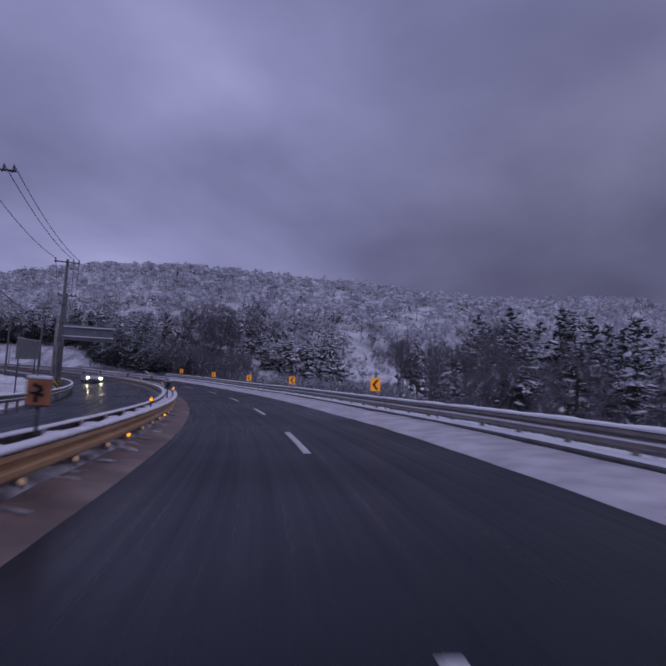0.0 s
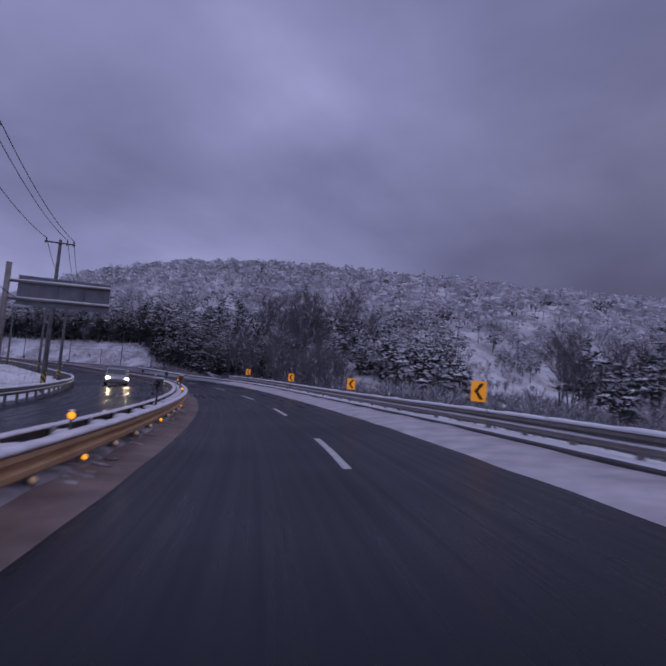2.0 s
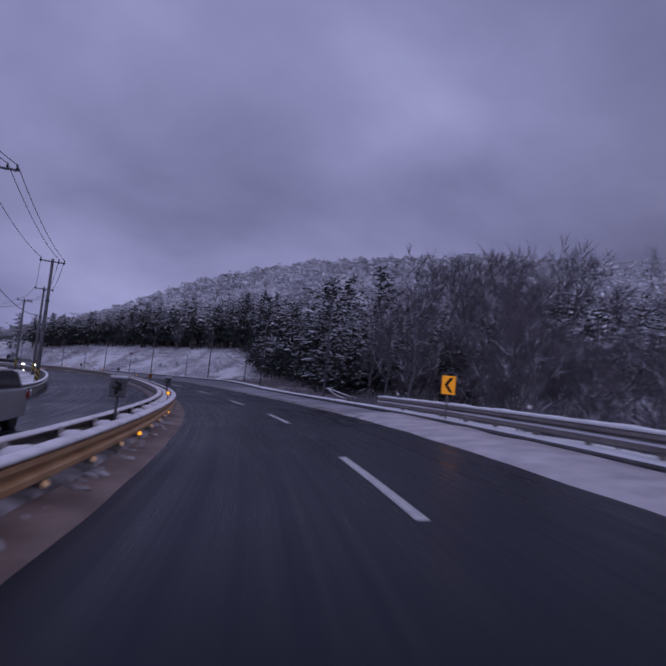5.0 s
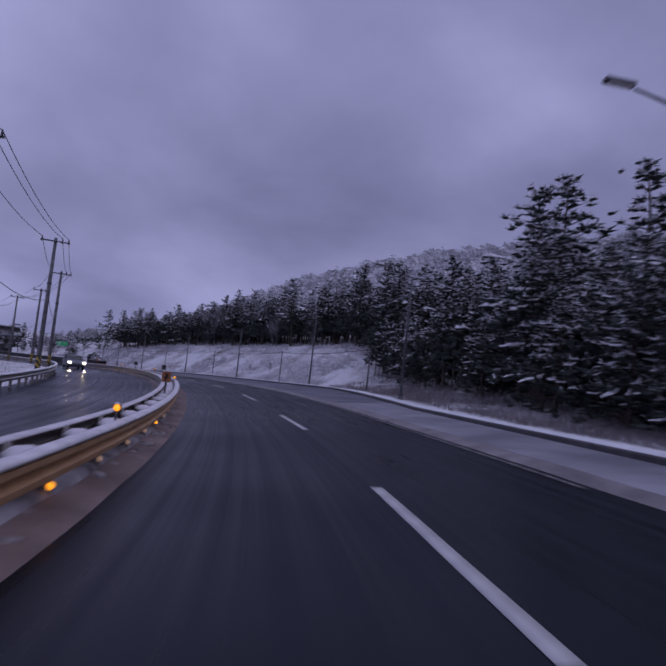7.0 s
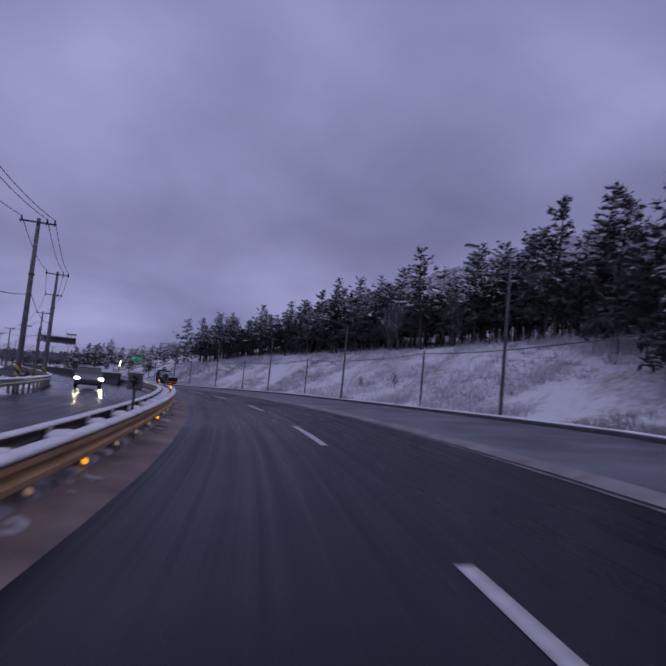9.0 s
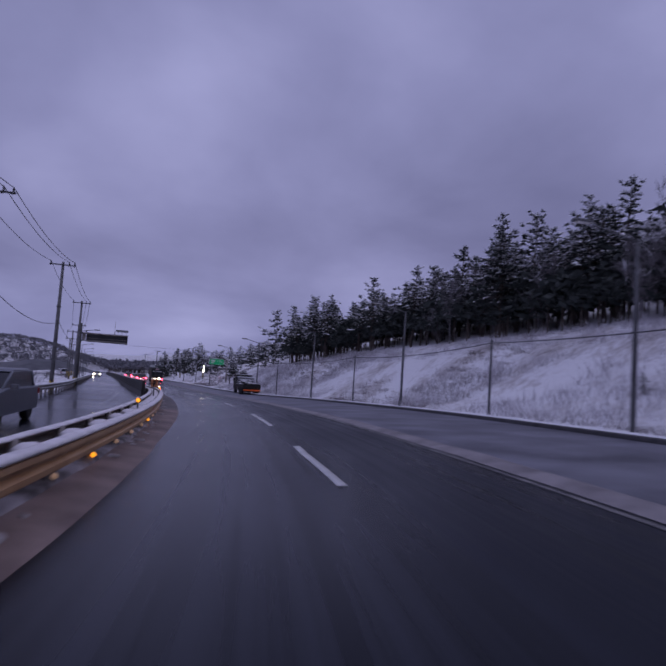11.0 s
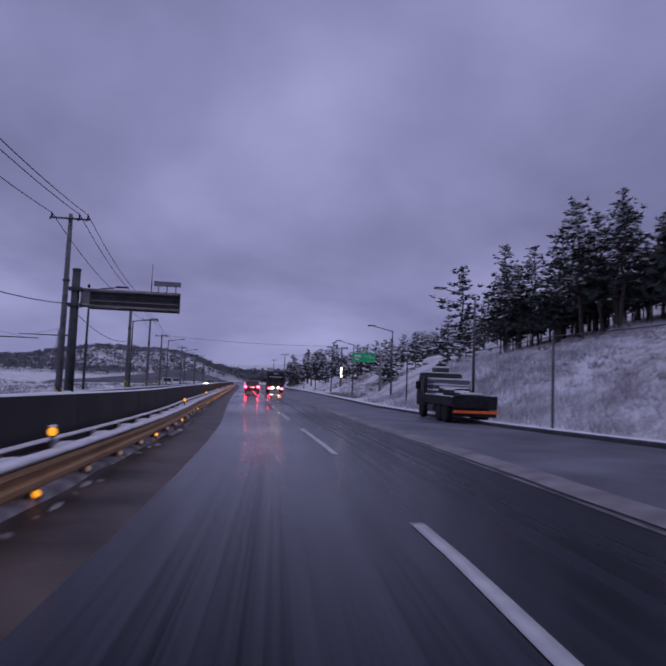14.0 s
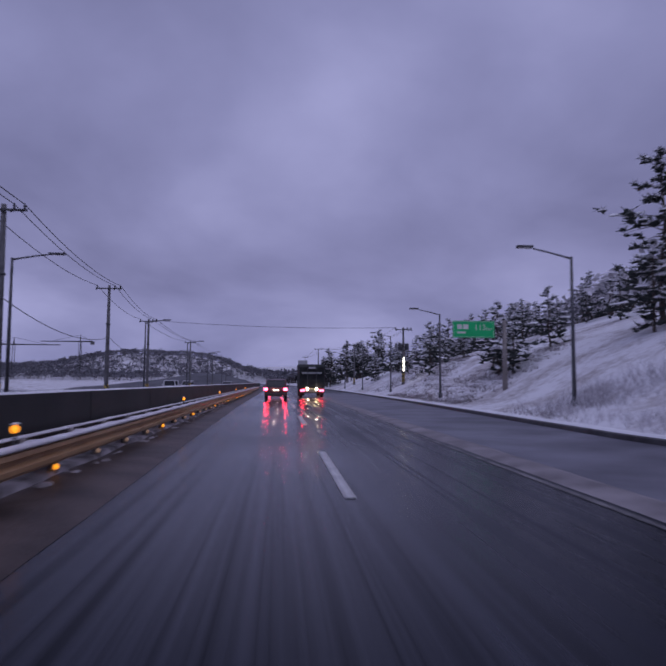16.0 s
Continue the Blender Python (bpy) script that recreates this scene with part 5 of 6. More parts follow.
# Amber post reflectors: lampless, their glow replaces the headlights' return.
AMBER_AT = np.interp(np.arange(-2, 36), (-2, 0, 1, 3, 7, 11, 15, 21, 23, 27, 35), (-4, 12.4, 21, 37.4, 68, 97.5, 128.1, 172.6, 189.8, 219.5, 280))
stud_mesh, pale_mesh = None, None
for i, s in enumerate(np.arange(-3.0, 300.0, 2.0)):
    amber = np.abs(AMBER_AT - s).min() <= 1.0
    m = spot(float(s), float(rail_left(s)) - 0.015, 0.20)
    if (stud_mesh if amber else pale_mesh) is None:
        bm = lathe([(0.0, -0.12), (0.024, -0.115), (0.037, -0.10), (0.04, -0.075), (0.025, -0.065)], 14, "Y")
        me = bpy.data.meshes.new("post_reflector")
        bm.to_mesh(me)
        bm.free()
        me.materials.append(AMBER if amber else PALE_REFLECTOR)
        if amber:
            stud_mesh = me
        else:
            pale_mesh = me
    o = new("post_reflector", stud_mesh if amber else pale_mesh)
    o.matrix_world = m
    tagged(o, "small amber reflector low on a rail post, glowing for headlight return" if amber else "small pale reflector low on a rail post", "reflector", "post reflectors")

for s in np.arange(-9.5, 100, 10.3):
    lat = float(kerb_right(s)) + 0.32
    r = thing("rail_reflector", "small white round reflector on top of the guard rail", "reflector", "rail reflectors", at=spot(float(s), lat, 0.66))
    part("stem", tube([(0, 0, -0.02), (0, 0, 0.10)], 0.012, 6), STEEL, r)
    part("lens", lathe([(0.0, -0.02), (0.045, -0.015), (0.05, 0.0), (0.045, 0.015), (0.0, 0.02)], 12, "Y"), WHITE_REFLECTOR, r).matrix_basis = pose(0, 0, 0.14)


# lumps of old snow lying between the posts under the median rail
r21 = np.random.default_rng(21)
OLDSNOW = mottled("old_snow", (0.16, 0.13, 0.125), (0.46, 0.43, 0.45), 2.5, 0.7, bump=0.5, fine=15)
clods = bmesh.new()
for a in np.arange(-20.0, 262.0, 0.5):
    near = abs((a + 3.0) % 2.0 - 1.0)
    for k in range(4):
        if r21.random() > 0.25 + 0.75 * (1 - near):
            continue
        p = Vector(road(a + r21.uniform(-0.3, 0.3), float(rail_left(a)) + r21.uniform(-0.4, 0.2), 0.06))
        q = bmesh.ops.create_icosphere(clods, subdivisions=1, radius=1)["verts"]
        sx, sy, sz = r21.uniform(0.05, 0.16), r21.uniform(0.06, 0.34), r21.uniform(0.012, 0.04)
        for v in q:
            j = 1 + 0.22 * math.sin(7 * v.co.x + 5 * v.co.y + 11 * a)
            v.co = p + Vector((v.co.x * sx * j, v.co.y * sy * j, v.co.z * sz * j))
for f in clods.faces:
    f.smooth = True
o = part("snow_clods", clods, OLDSNOW, None)
tagged(o, "lumps of old grey snow between the rail posts", "snow", kind="stuff")


# ---- street lamps ----
def street_lamp(s, lat, h, reach, lean=0.35):
    """Steel column with a long arm over the road; reach is negative towards the left."""
    p = road(s, lat)
    z0 = on_ground(s, lat)
    top = float(road(s, 0)[2]) + h - z0
    lamp = thing("street_lamp", "dark steel street lamp with a long arm, unlit", "street lamp", "street lamps", at=pose(p[0], p[1], z0, 0, 0, -heading_at(s)))
    part("column", tube([(0, 0, -0.3), (0, 0, top * 0.5), (0, 0, top)], [0.085, 0.07, 0.05], 10), LAMPSTEEL, lamp)
    part("base", lathe([(0.14, -0.2), (0.14, 0.25), (0.1, 0.3)], 10), LAMPSTEEL, lamp)
    part("arm", tube([(0, 0, top - 0.08), (reach * 0.5, 0, top + lean * 0.45), (reach * 0.82, 0, top + lean * 0.8)], [0.04, 0.035, 0.03], 8), LAMPSTEEL, lamp)
    sg = 1 if reach > 0 else -1
    bm = box(-0.09, 0.09, -0.33, 0.33, -0.05, 0.05, 0.03)
    hd = part("head", bm, LAMPSTEEL, lamp)
    hd.matrix_basis = pose(reach, 0, top + lean, 0, -8 * sg, 90)
    part("lens", box(-0.07, 0.07, -0.26, 0.26, -0.066, -0.05, 0.006), WHITE_REFLECTOR, hd)
    return lamp


LAMPSTEEL = mottled("lamp_steel", (0.07, 0.07, 0.08), (0.12, 0.12, 0.13), 3, 0.5, 0.4)
for s, d in ((109.0, 1.2), (129.1, 1.3), (150.4, 1.2), (171, 1.2), (189.5, 1.35), (207.5, 0.8), (227.5, 1.6), (248.3, 3.0), (268, 2.7), (289, 2.9), (310, 2.8), (331, 2.8)):
    street_lamp(s, float(kerb_right(s)) + d, 7.65 if s < 160 else 6.4, -1.9)
for s, lat in ((232.8, -9.85), (251, -10.85), (277, -11.2), (303, -11.6), (330, -12), (360, -12)):
    street_lamp(s, lat, 6.4, 1.75, 0.2)

# a cable carried along the foot of the slope by slim posts
_c = road(129.1, float(kerb_right(129.1)) + 1.3)
cable_tops = [Vector((_c[0], _c[1], float(road(129.1, 0)[2]) + 4.9))]
for s, d in ((137.6, 1.5), (159.5, 1.7), (180, 1.6), (198.6, 1.5), (220.6, 1.75), (240, 2.3)):
    lat = float(kerb_right(s)) + d
    p = road(s, lat)
    z0 = on_ground(s, lat)
    top = float(road(s, 0)[2]) + 3.95 - z0
    f = thing("slope_post", "thin weathered post carrying a cable beside the snowy slope", "post", "slope posts", at=pose(p[0], p[1], z0))
    part("shaft", tube([(0, 0, -0.3), (0, 0, top)], [0.06, 0.05], 8), LAMPSTEEL, f)
    part("cap", lathe([(0.055, 0), (0.06, 0.02), (0.02, 0.07)], 8), LAMPSTEEL, f).matrix_basis = pose(0, 0, top)
    cable_tops.append(Vector((p[0], p[1], z0 + top - 0.1)))
for a, b in zip(cable_tops, cable_tops[1:]):
    wire(a, b, 0.25, 0.022)


# ---- overhead signs ----
def snowy_pipe(bm_parent, name, a, b, r, mat):
    o = part(name, tube([a, b], r, 10), mat, bm_parent)
    a2, b2 = Vector(a) + Vector((0, 0, r * 0.75)), Vector(b) + Vector((0, 0, r * 0.75))
    part("snow_load", tube([a2, a2.lerp(b2, 0.5) + Vector((0, 0, 0.01)), b2], r * 0.72, 8), SNOW, o)
    return o


BOARD_BACK = mottled("sign_back", (0.16, 0.165, 0.18), (0.23, 0.235, 0.25), 2, 0.5, 0.3)
g1 = thing("cantilever_sign", "large grey overhead road sign seen from behind, snow on its pipes", "road sign", at=spot(61, 0))
m1 = pose(*road(61, 0), 0, 0, -heading_at(61))
g1.matrix_world = m1
part("post", tube([(-11.45, 0, -2.2), (-11.45, 0, 2.5), (-11.45, 0, 6.2)], [0.17, 0.155, 0.14], 14), STEEL, g1)
part("base_plate", box(-11.8, -11.1, -0.35, 0.35, -1.6, -0.95, 0.03), CONCRETE, g1)
for z in (4.38, 5.28):
    snowy_pipe(g1, "arm", (-11.45, 0, z), (-6.5, 0, z + 0.1), 0.075, STEEL)
part("board", box(-10.95, -6.5, 0.09, 0.13, 4.12, 5.62, 0.012), BOARD_BACK, g1, "grey back of a sign board")
for x in (-10.4, -9.1, -7.8, -6.9):
    part("rib", box(x - 0.03, x + 0.03, 0.04, 0.088, 4.16, 5.58, 0.005), BOARD_BACK, g1)

VMSBLACK = mottled("message_board_black", (0.022, 0.022, 0.026), (0.045, 0.045, 0.05), 3, 0.5, 0.2)
g2 = thing("message_board", "black variable message board on a cantilever, seen from behind", "road sign", at=spot(230.1, 0))
g2.matrix_world = pose(*road(230.1, 0), 0, 0, -heading_at(230.1))
part("post", tube([(-9.85, 0, -1.2), (-9.85, 0, 3), (-9.85, 0, 6.95)], [0.24, 0.22, 0.2], 16), DARKSTEEL, g2)
part("cap", lathe([(0.2, 0), (0.23, 0.02), (0.23, 0.08), (0.1, 0.12)], 16), DARKSTEEL, g2).matrix_basis = pose(-9.85, 0, 6.95)
for z in (5.15, 5.98):
    part("arm", tube([(-10.1, 0, z), (-4.6, 0, z - 0.03)], 0.085, 10), STEEL, g2)
    part("flange", box(-10.2, -9.5, -0.26, 0.26, z - 0.09, z + 0.09, 0.02), DARKSTEEL, g2)
part("cabinet", box(-9.15, -4.6, 0.1, 0.45, 5.02, 6.08, 0.03), VMSBLACK, g2)
for k in range(4):
    z = 5.18 + k * 0.24
    part("louvre", box(-9.1, -4.68, 0.055, 0.097, z, z + 0.05, 0.01), STEEL if k % 2 else VMSBLACK, g2)
up2 = part("upper_panel", box(-5.98, -4.6, 0.2, 0.3, 6.42, 6.68, 0.015), BOARD_BACK, g2)
for x in (-5.75, -5.3, -4.85):
    part("strut", tube([(x, 0.25, 6.07), (x, 0.25, 6.44)], 0.025, 6), STEEL, up2)
part("antenna", tube([(-6.1, 0.2, 6.07), (-6.1, 0.2, 7.6)], [0.03, 0.012], 6), STEEL, g2)
part("beacon", lathe([(0.07, 0), (0.07, 0.12), (0.03, 0.18)], 10), BLACK, g2).matrix_basis = pose(-9.2, 0, 6.1)
part("ladder", box(-9.6, -9.2, 0.02, 0.06, 5.25, 5.9, 0.01), STEEL, g2)

# dark netted earth mound beyond the fields
MOUND = mottled("dark_netting", (0.075, 0.075, 0.088), (0.13, 0.13, 0.145), 0.15, 0.9, bump=0.3, fine=3)
mu, mv = np.meshgrid(np.linspace(-1, 1, 57), np.linspace(-1, 1, 25))
bulge = np.cos(mu * np.pi / 2) ** 1.3 * np.cos(mv * np.pi / 2) ** 0.9 * (1 + 0.06 * np.sin(mu * 9 + 2) * np.sin(mv * 5))
MX = -46 + np.where(mu > 0, 42, 78) * mu
MY = 340 + 0.14 * (MX + 46) + 26 * mv
MZ = ground_height(MX, MY) - 0.6 + np.where(mu > 0, 1, 1 - 0.45 * np.sin(np.clip(-mu, 0, 1) * np.pi)) * bulge * 7.2
mi, mj = np.meshgrid(np.arange(24), np.arange(56), indexing="ij")
mound = new("earth_mound", mesh_of("earth_mound", np.stack([MX, MY, MZ], -1), np.stack([mi * 57 + mj, mi * 57 + mj + 1, (mi + 1) * 57 + mj + 1, (mi + 1) * 57 + mj], -1).reshape(-1, 4), MOUND, smooth=True))
tagged(mound, "long earth mound under dark netting beyond snowy fields", "mound")

# panel on two posts beyond the oncoming lanes, seen from behind
p1, p2 = Vector(road(56.2, -13.9)), Vector(road(64.4, -13.2))
z1 = on_ground(56.2, -13.9)
panel_sign = thing("panel_sign", "grey road sign on two posts seen from behind, snow on top", "road sign", at=pose(p1.x, p1.y, z1, 0, 0, math.degrees(math.atan2(p2.y - p1.y, p2.x - p1.x))))
gap = (p2.xy - p1.xy).length
for x in (0.0, gap):
    part("post", tube([(x, 0, -0.4), (x, 0, 4.7)], 0.06, 8), LAMPSTEEL, panel_sign)
panel = part("panel", box(-1.4, gap + 1.1, -0.09, -0.06, 3.0, 4.75, 0.01), BOARD_BACK, panel_sign)
for z in (3.3, 4.4):
    part("rail", box(-1.3, gap + 1.0, -0.06, -0.02, z, z + 0.07, 0.005), LAMPSTEEL, panel)
part("snow_load", box(-1.38, gap + 1.08, -0.11, -0.04, 4.752, 4.80, 0.015), SNOW, panel)

# slack rope with snow on it, tied to a lamp column
rope = thing("rope", "slack rope coated with snow tied to a lamp column", "rope")
a0 = Vector(road(108.9, 8.6, 0.72))
for s, lat in ((103.6, 10.9), (105.6, 8.7)):
    b0 = Vector((*road(s, lat)[:2], on_ground(s, lat) + 0.12))
    part("strand", tube([a0.lerp(b0, u) - Vector((0, 0, 0.55 * u * (1 - u))) for u in (0, 0.2, 0.4, 0.6, 0.8, 1)], 0.035, 7), SNOW, rope)

# green direction sign
GREEN = mottled("green_sheeting", (0.008, 0.50, 0.15), (0.015, 0.60, 0.19), 1.5, 0.4, bump=0)
WHITE = mottled("white_sheeting", (0.72, 0.74, 0.66), (0.85, 0.86, 0.78), 4, 0.4, bump=0)
g3 = thing("direction_sign", "green direction sign with a white distance, on a cantilever post", "road sign", at=pose(*road(259, 0), 0, 0, -heading_at(259)))
zz = on_ground(259, 12.95) - float(road(259, 0)[2])
part("post", tube([(12.95, 0.12, zz - 0.3), (12.95, 0.12, 2.2), (12.95, 0.12, 5.0)], [0.15, 0.14, 0.12], 12), STEEL, g3)
for z in (4.2, 4.72):
    part("arm", tube([(12.95, 0.12, z), (9.95, 0.12, z)], 0.05, 8), STEEL, g3)
board = part("board", box(9.86, 12.32, 0.0, 0.035, 3.98, 4.95, 0.012), GREEN, g3)
for a, b, c, d in ((9.91, 12.27, 4.02, 4.035), (9.91, 12.27, 4.895, 4.91), (9.91, 9.925, 4.02, 4.91), (12.255, 12.27, 4.02, 4.91)):
    part("border", box(a, b, -0.006, -0.002, c, d), WHITE, board)
for a, b, c, d in ((10.12, 10.40, 4.47, 4.74), (10.47, 10.78, 4.47, 4.74), (10.12, 10.62, 4.22, 4.33)):
    part("text_bar", box(a, b, -0.006, -0.002, c, d), WHITE, board)


def lettering(text, size, mat, parent, at):
    cu = bpy.data.curves.new("lettering", "FONT")
    cu.body, cu.size, cu.extrude = text, size, 0.002
    tmp = bpy.data.objects.new("lettering", cu)
    scene.collection.objects.link(tmp)
    bpy.context.view_layer.update()
    me = bpy.data.meshes.new_from_object(tmp.evaluated_get(bpy.context.evaluated_depsgraph_get()))
    bpy.data.objects.remove(tmp)
    me.materials.clear()
    me.materials.append(mat)
    o = part("lettering", me, None, parent)
    o.matrix_basis = at
    return o


lettering("113", 0.46, WHITE, board, pose(11.12, -0.006, 4.42, 90, 0, 0))
lettering("km", 0.26, WHITE, board, pose(11.83, -0.006, 4.42, 90, 0, 0))

# right-hand power poles beyond the sign, the wire that crosses the road
ends = None
for q in ((290.5, 13.7, 7.5), (330, 13.5, 8.2), (372, 10.5, 9.8), (420, 10.5, 9.8)):
    tips, low = power_pole(*q, 0)
    if ends:
        for a, b in zip(ends, tips):
            wire(a, b, 0.6, 0.014)
    else:
        cross_from = tips[0]
    ends = tips
pI = road(292.1, -14.2)
wire((pI[0], pI[1], float(road(292.1, 0)[2]) + 8.1), cross_from, 0.35, 0.02)
kp = road(290.5, 13.7)
tr = thing("pole_transformer", "pair of grey transformer cans hung on a power pole", "transformer", at=pose(kp[0], kp[1], kp[2] + 5.3, 0, 0, 0))
for x in (-0.38, 0.38):
    part("can", lathe([(0.2, -0.35), (0.23, -0.3), (0.23, 0.3), (0.12, 0.38)], 12), DARKSTEEL, tr).matrix_basis = pose(x, -0.1, 0)
part("bracket", box(-0.5, 0.5, -0.05, 0.05, -0.06, 0.0, 0.01), DARKSTEEL, tr)
tl = thing("tube_light", "bright white tube light fixed upright on a power pole", "lamp", at=pose(kp[0], kp[1], kp[2] + 3.4, 0, 0, 0))
part("tube", lathe([(0.03, -0.75), (0.07, -0.7), (0.07, 0.7), (0.03, 0.75)], 10), glowing("tube_glow", (1.0, 0.93, 0.75), 9), tl).matrix_basis = pose(0, -0.24, 0)
part("bracket", box(-0.03, 0.03, -0.2, 0.0, -0.05, 0.05, 0.01), DARKSTEEL, tl)


# ---- vehicles ----
def paint(name, colour, rough=0.35, metal=0.2):
    return mottled(name, tuple(c * 0.85 for c in colour), colour, 1.5, rough, metal, 0.0, coat=0.4)


GLASS = mottled("dark_glass", (0.012, 0.013, 0.016), (0.02, 0.021, 0.025), 1, 0.12, bump=0)
RIM = mottled("alloy_rim", (0.25, 0.25, 0.26), (0.4, 0.4, 0.41), 6, 0.35, 0.8)
PLATE = mottled("number_plate", (0.45, 0.46, 0.48), (0.55, 0.56, 0.58), 8, 0.5, bump=0)


def wheel(parent, x, y, r, w):
    t = part("wheel", lathe([(r * 0.62, -w / 2), (r * 0.93, -w / 2), (r, -w * 0.36), (r, w * 0.36), (r * 0.93, w / 2), (r * 0.62, w / 2)], 20, "X"), BLACK, parent)
    t.matrix_basis = pose(x, y, r)
    sg = 1 if x > 0 else -1
    part("rim", lathe([(0.02, sg * (w / 2 - 0.02)), (r * 0.25, sg * (w / 2 - 0.005)), (r * 0.55, sg * (w / 2 - 0.05)), (r * 0.64, sg * (w / 2 - 0.01))], 16, "X"), RIM, t)


def car(at, colour, label, L=4.6, W=1.84, H=1.66, back=0.35, rear_lit=True, front_lit=False, group="cars"):
    c = thing("car", label, "car", group, at=at)
    hw, b, f = W / 2, -L / 2, L / 2
    body = part("body", extrude_profile([(b + 0.06, 0.30), (b, 0.48), (b + 0.02, 0.78), (b + 0.12, 1.02), (f - 1.35, 1.02), (f - 0.22, 0.86), (f, 0.66), (f - 0.02, 0.40), (f - 0.12, 0.28)], -hw, hw, 0.055), colour, c)
    part("greenhouse", extrude_profile([(b + 0.14, 1.0), (b + 0.14 + back, H - 0.08), (b + 0.25 + back + 0.3, H - 0.03), (f - 2.2, H - 0.04), (f - 1.3, 1.0)], -hw + 0.13, hw - 0.13, 0.05), GLASS, c, "dark tinted windows")
    part("roof", extrude_profile([(b + 0.14 + back - 0.06, H - 0.075), (b + 0.45 + back, H), (f - 2.35, H - 0.005), (f - 2.05, H - 0.09)], -hw + 0.15, hw - 0.15, 0.03), colour, c)
    for sx in (-1, 1):
        x = sx * (hw - 0.135)
        part("pillar", tube([(x, b + 0.16, 0.98), (x * 0.98, b + 0.16 + back, H - 0.07)], 0.05, 6), colour, c)
        part("pillar", tube([(x, f - 1.32, 0.98), (x * 0.98, f - 2.15, H - 0.07)], 0.035, 6), colour, c)
        part("mirror", box(sx * hw - 0.02 if sx > 0 else sx * hw - 0.18, sx * hw + 0.18 if sx > 0 else sx * hw + 0.02, f - 1.75, f - 1.6, 1.0, 1.14, 0.03), colour, c)
        part("tail_light", box(x - 0.17, x + 0.12, b - 0.012, b + 0.16, 0.76, 0.95, 0.03), REDLAMP if rear_lit else DARKRED, c, "red tail light, lit" if rear_lit else "red tail light")
        part("headlight", box(x - 0.17, x + 0.1, f - 0.22, f - 0.012, 0.66, 0.79, 0.03), WHITELAMP if front_lit else WHITE_REFLECTOR, c, "bright white headlight" if front_lit else "clear headlight")
        wheel(c, sx * (hw - 0.12), b + 0.85, 0.34, 0.22)
        wheel(c, sx * (hw - 0.12), f - 0.85, 0.34, 0.22)
    part("rear_bumper", box(-hw + 0.04, hw - 0.04, b - 0.07, b + 0.12, 0.34, 0.56, 0.04), DARKSTEEL, c)
    part("rear_window", extrude_profile([(b + 0.105, 1.05), (b + 0.125 + back * 0.83, H - 0.15), (b + 0.14 + back * 0.83, H - 0.15), (b + 0.12, 1.05)], -hw + 0.25, hw - 0.25), GLASS, c)
    part("number_plate", box(-0.26, 0.26, b - 0.022, b - 0.001, 0.68, 0.80, 0.004), PLATE, c)
    for x in (-0.14, 0.14):
        part("plate_light", box(x - 0.03, x + 0.03, b - 0.03, b - 0.005, 0.82, 0.85, 0.005), WHITELAMP if rear_lit else PLATE, c)
    return c


DARKRED = mottled("red_lens", (0.2, 0.01, 0.012), (0.3, 0.02, 0.02), 6, 0.25, bump=0)
car(spot(276.5, -0.2), paint("dark_red_paint", (0.10, 0.02, 0.03)), "dark sport utility car ahead with red tail lights lit")
car(spot(299, -0.3), paint("white_paint", (0.6, 0.6, 0.62)), "white hatchback ahead with red tail lights lit", 4.2, 1.78, 1.52, 0.3)
car(spot(338, -0.2), paint("grey_paint", (0.12, 0.12, 0.13)), "grey car far ahead with red tail lights lit", 4.5, 1.8, 1.5)
car(spot(84.5, -6.3, 0, 180), paint("silver_paint", (0.35, 0.35, 0.36)), "oncoming silver car with bright headlights", 4.6, 1.82, 1.5, 0.5, False, True)
car(spot(174, -7.0, 0, 180), paint("blue_grey_paint", (0.12, 0.13, 0.16)), "oncoming blue-grey car with bright headlights", 4.6, 1.82, 1.55, 0.4, False, True)
car(spot(330, -8.6, 0, 180), paint("pale_paint", (0.4, 0.4, 0.4)), "oncoming pale car with bright headlights", 4.6, 1.82, 1.5, 0.4, False, True)
VANWHITE = paint("van_white_paint", (0.68, 0.68, 0.70))
for s, lat, turn in ((318, -16.4, 12), (327, -17.2, 8), (340, -16.8, 175)):
    p = road(s, lat)
    z = float(ground_height(np.array([p[0]]), np.array([p[1]]))[0])
    car(pose(p[0], p[1], z, 0, 0, turn), VANWHITE, "white van parked in snow beyond the oncoming lanes", 4.5, 1.8, 1.8, 0.1, False, False, "parked vans")
car(spot(206, -13.2, -0.3, 25), paint("black_paint", (0.02, 0.02, 0.023)), "dark car parked beyond the oncoming lanes", 4.5, 1.8, 1.5, 0.5, False, False)

TARP = mottled("dark_tarpaulin", (0.02, 0.022, 0.022), (0.05, 0.055, 0.055), 1.2, 0.7, bump=0.4, fine=6)
KHAKI = mottled("olive_truck_paint", (0.028, 0.030, 0.031), (0.052, 0.054, 0.055), 2, 0.65)

for cloth in (TARP, KHAKI):
    cloth.node_tree.nodes["Principled BSDF"].inputs["Specular IOR Level"].default_value = 0.15


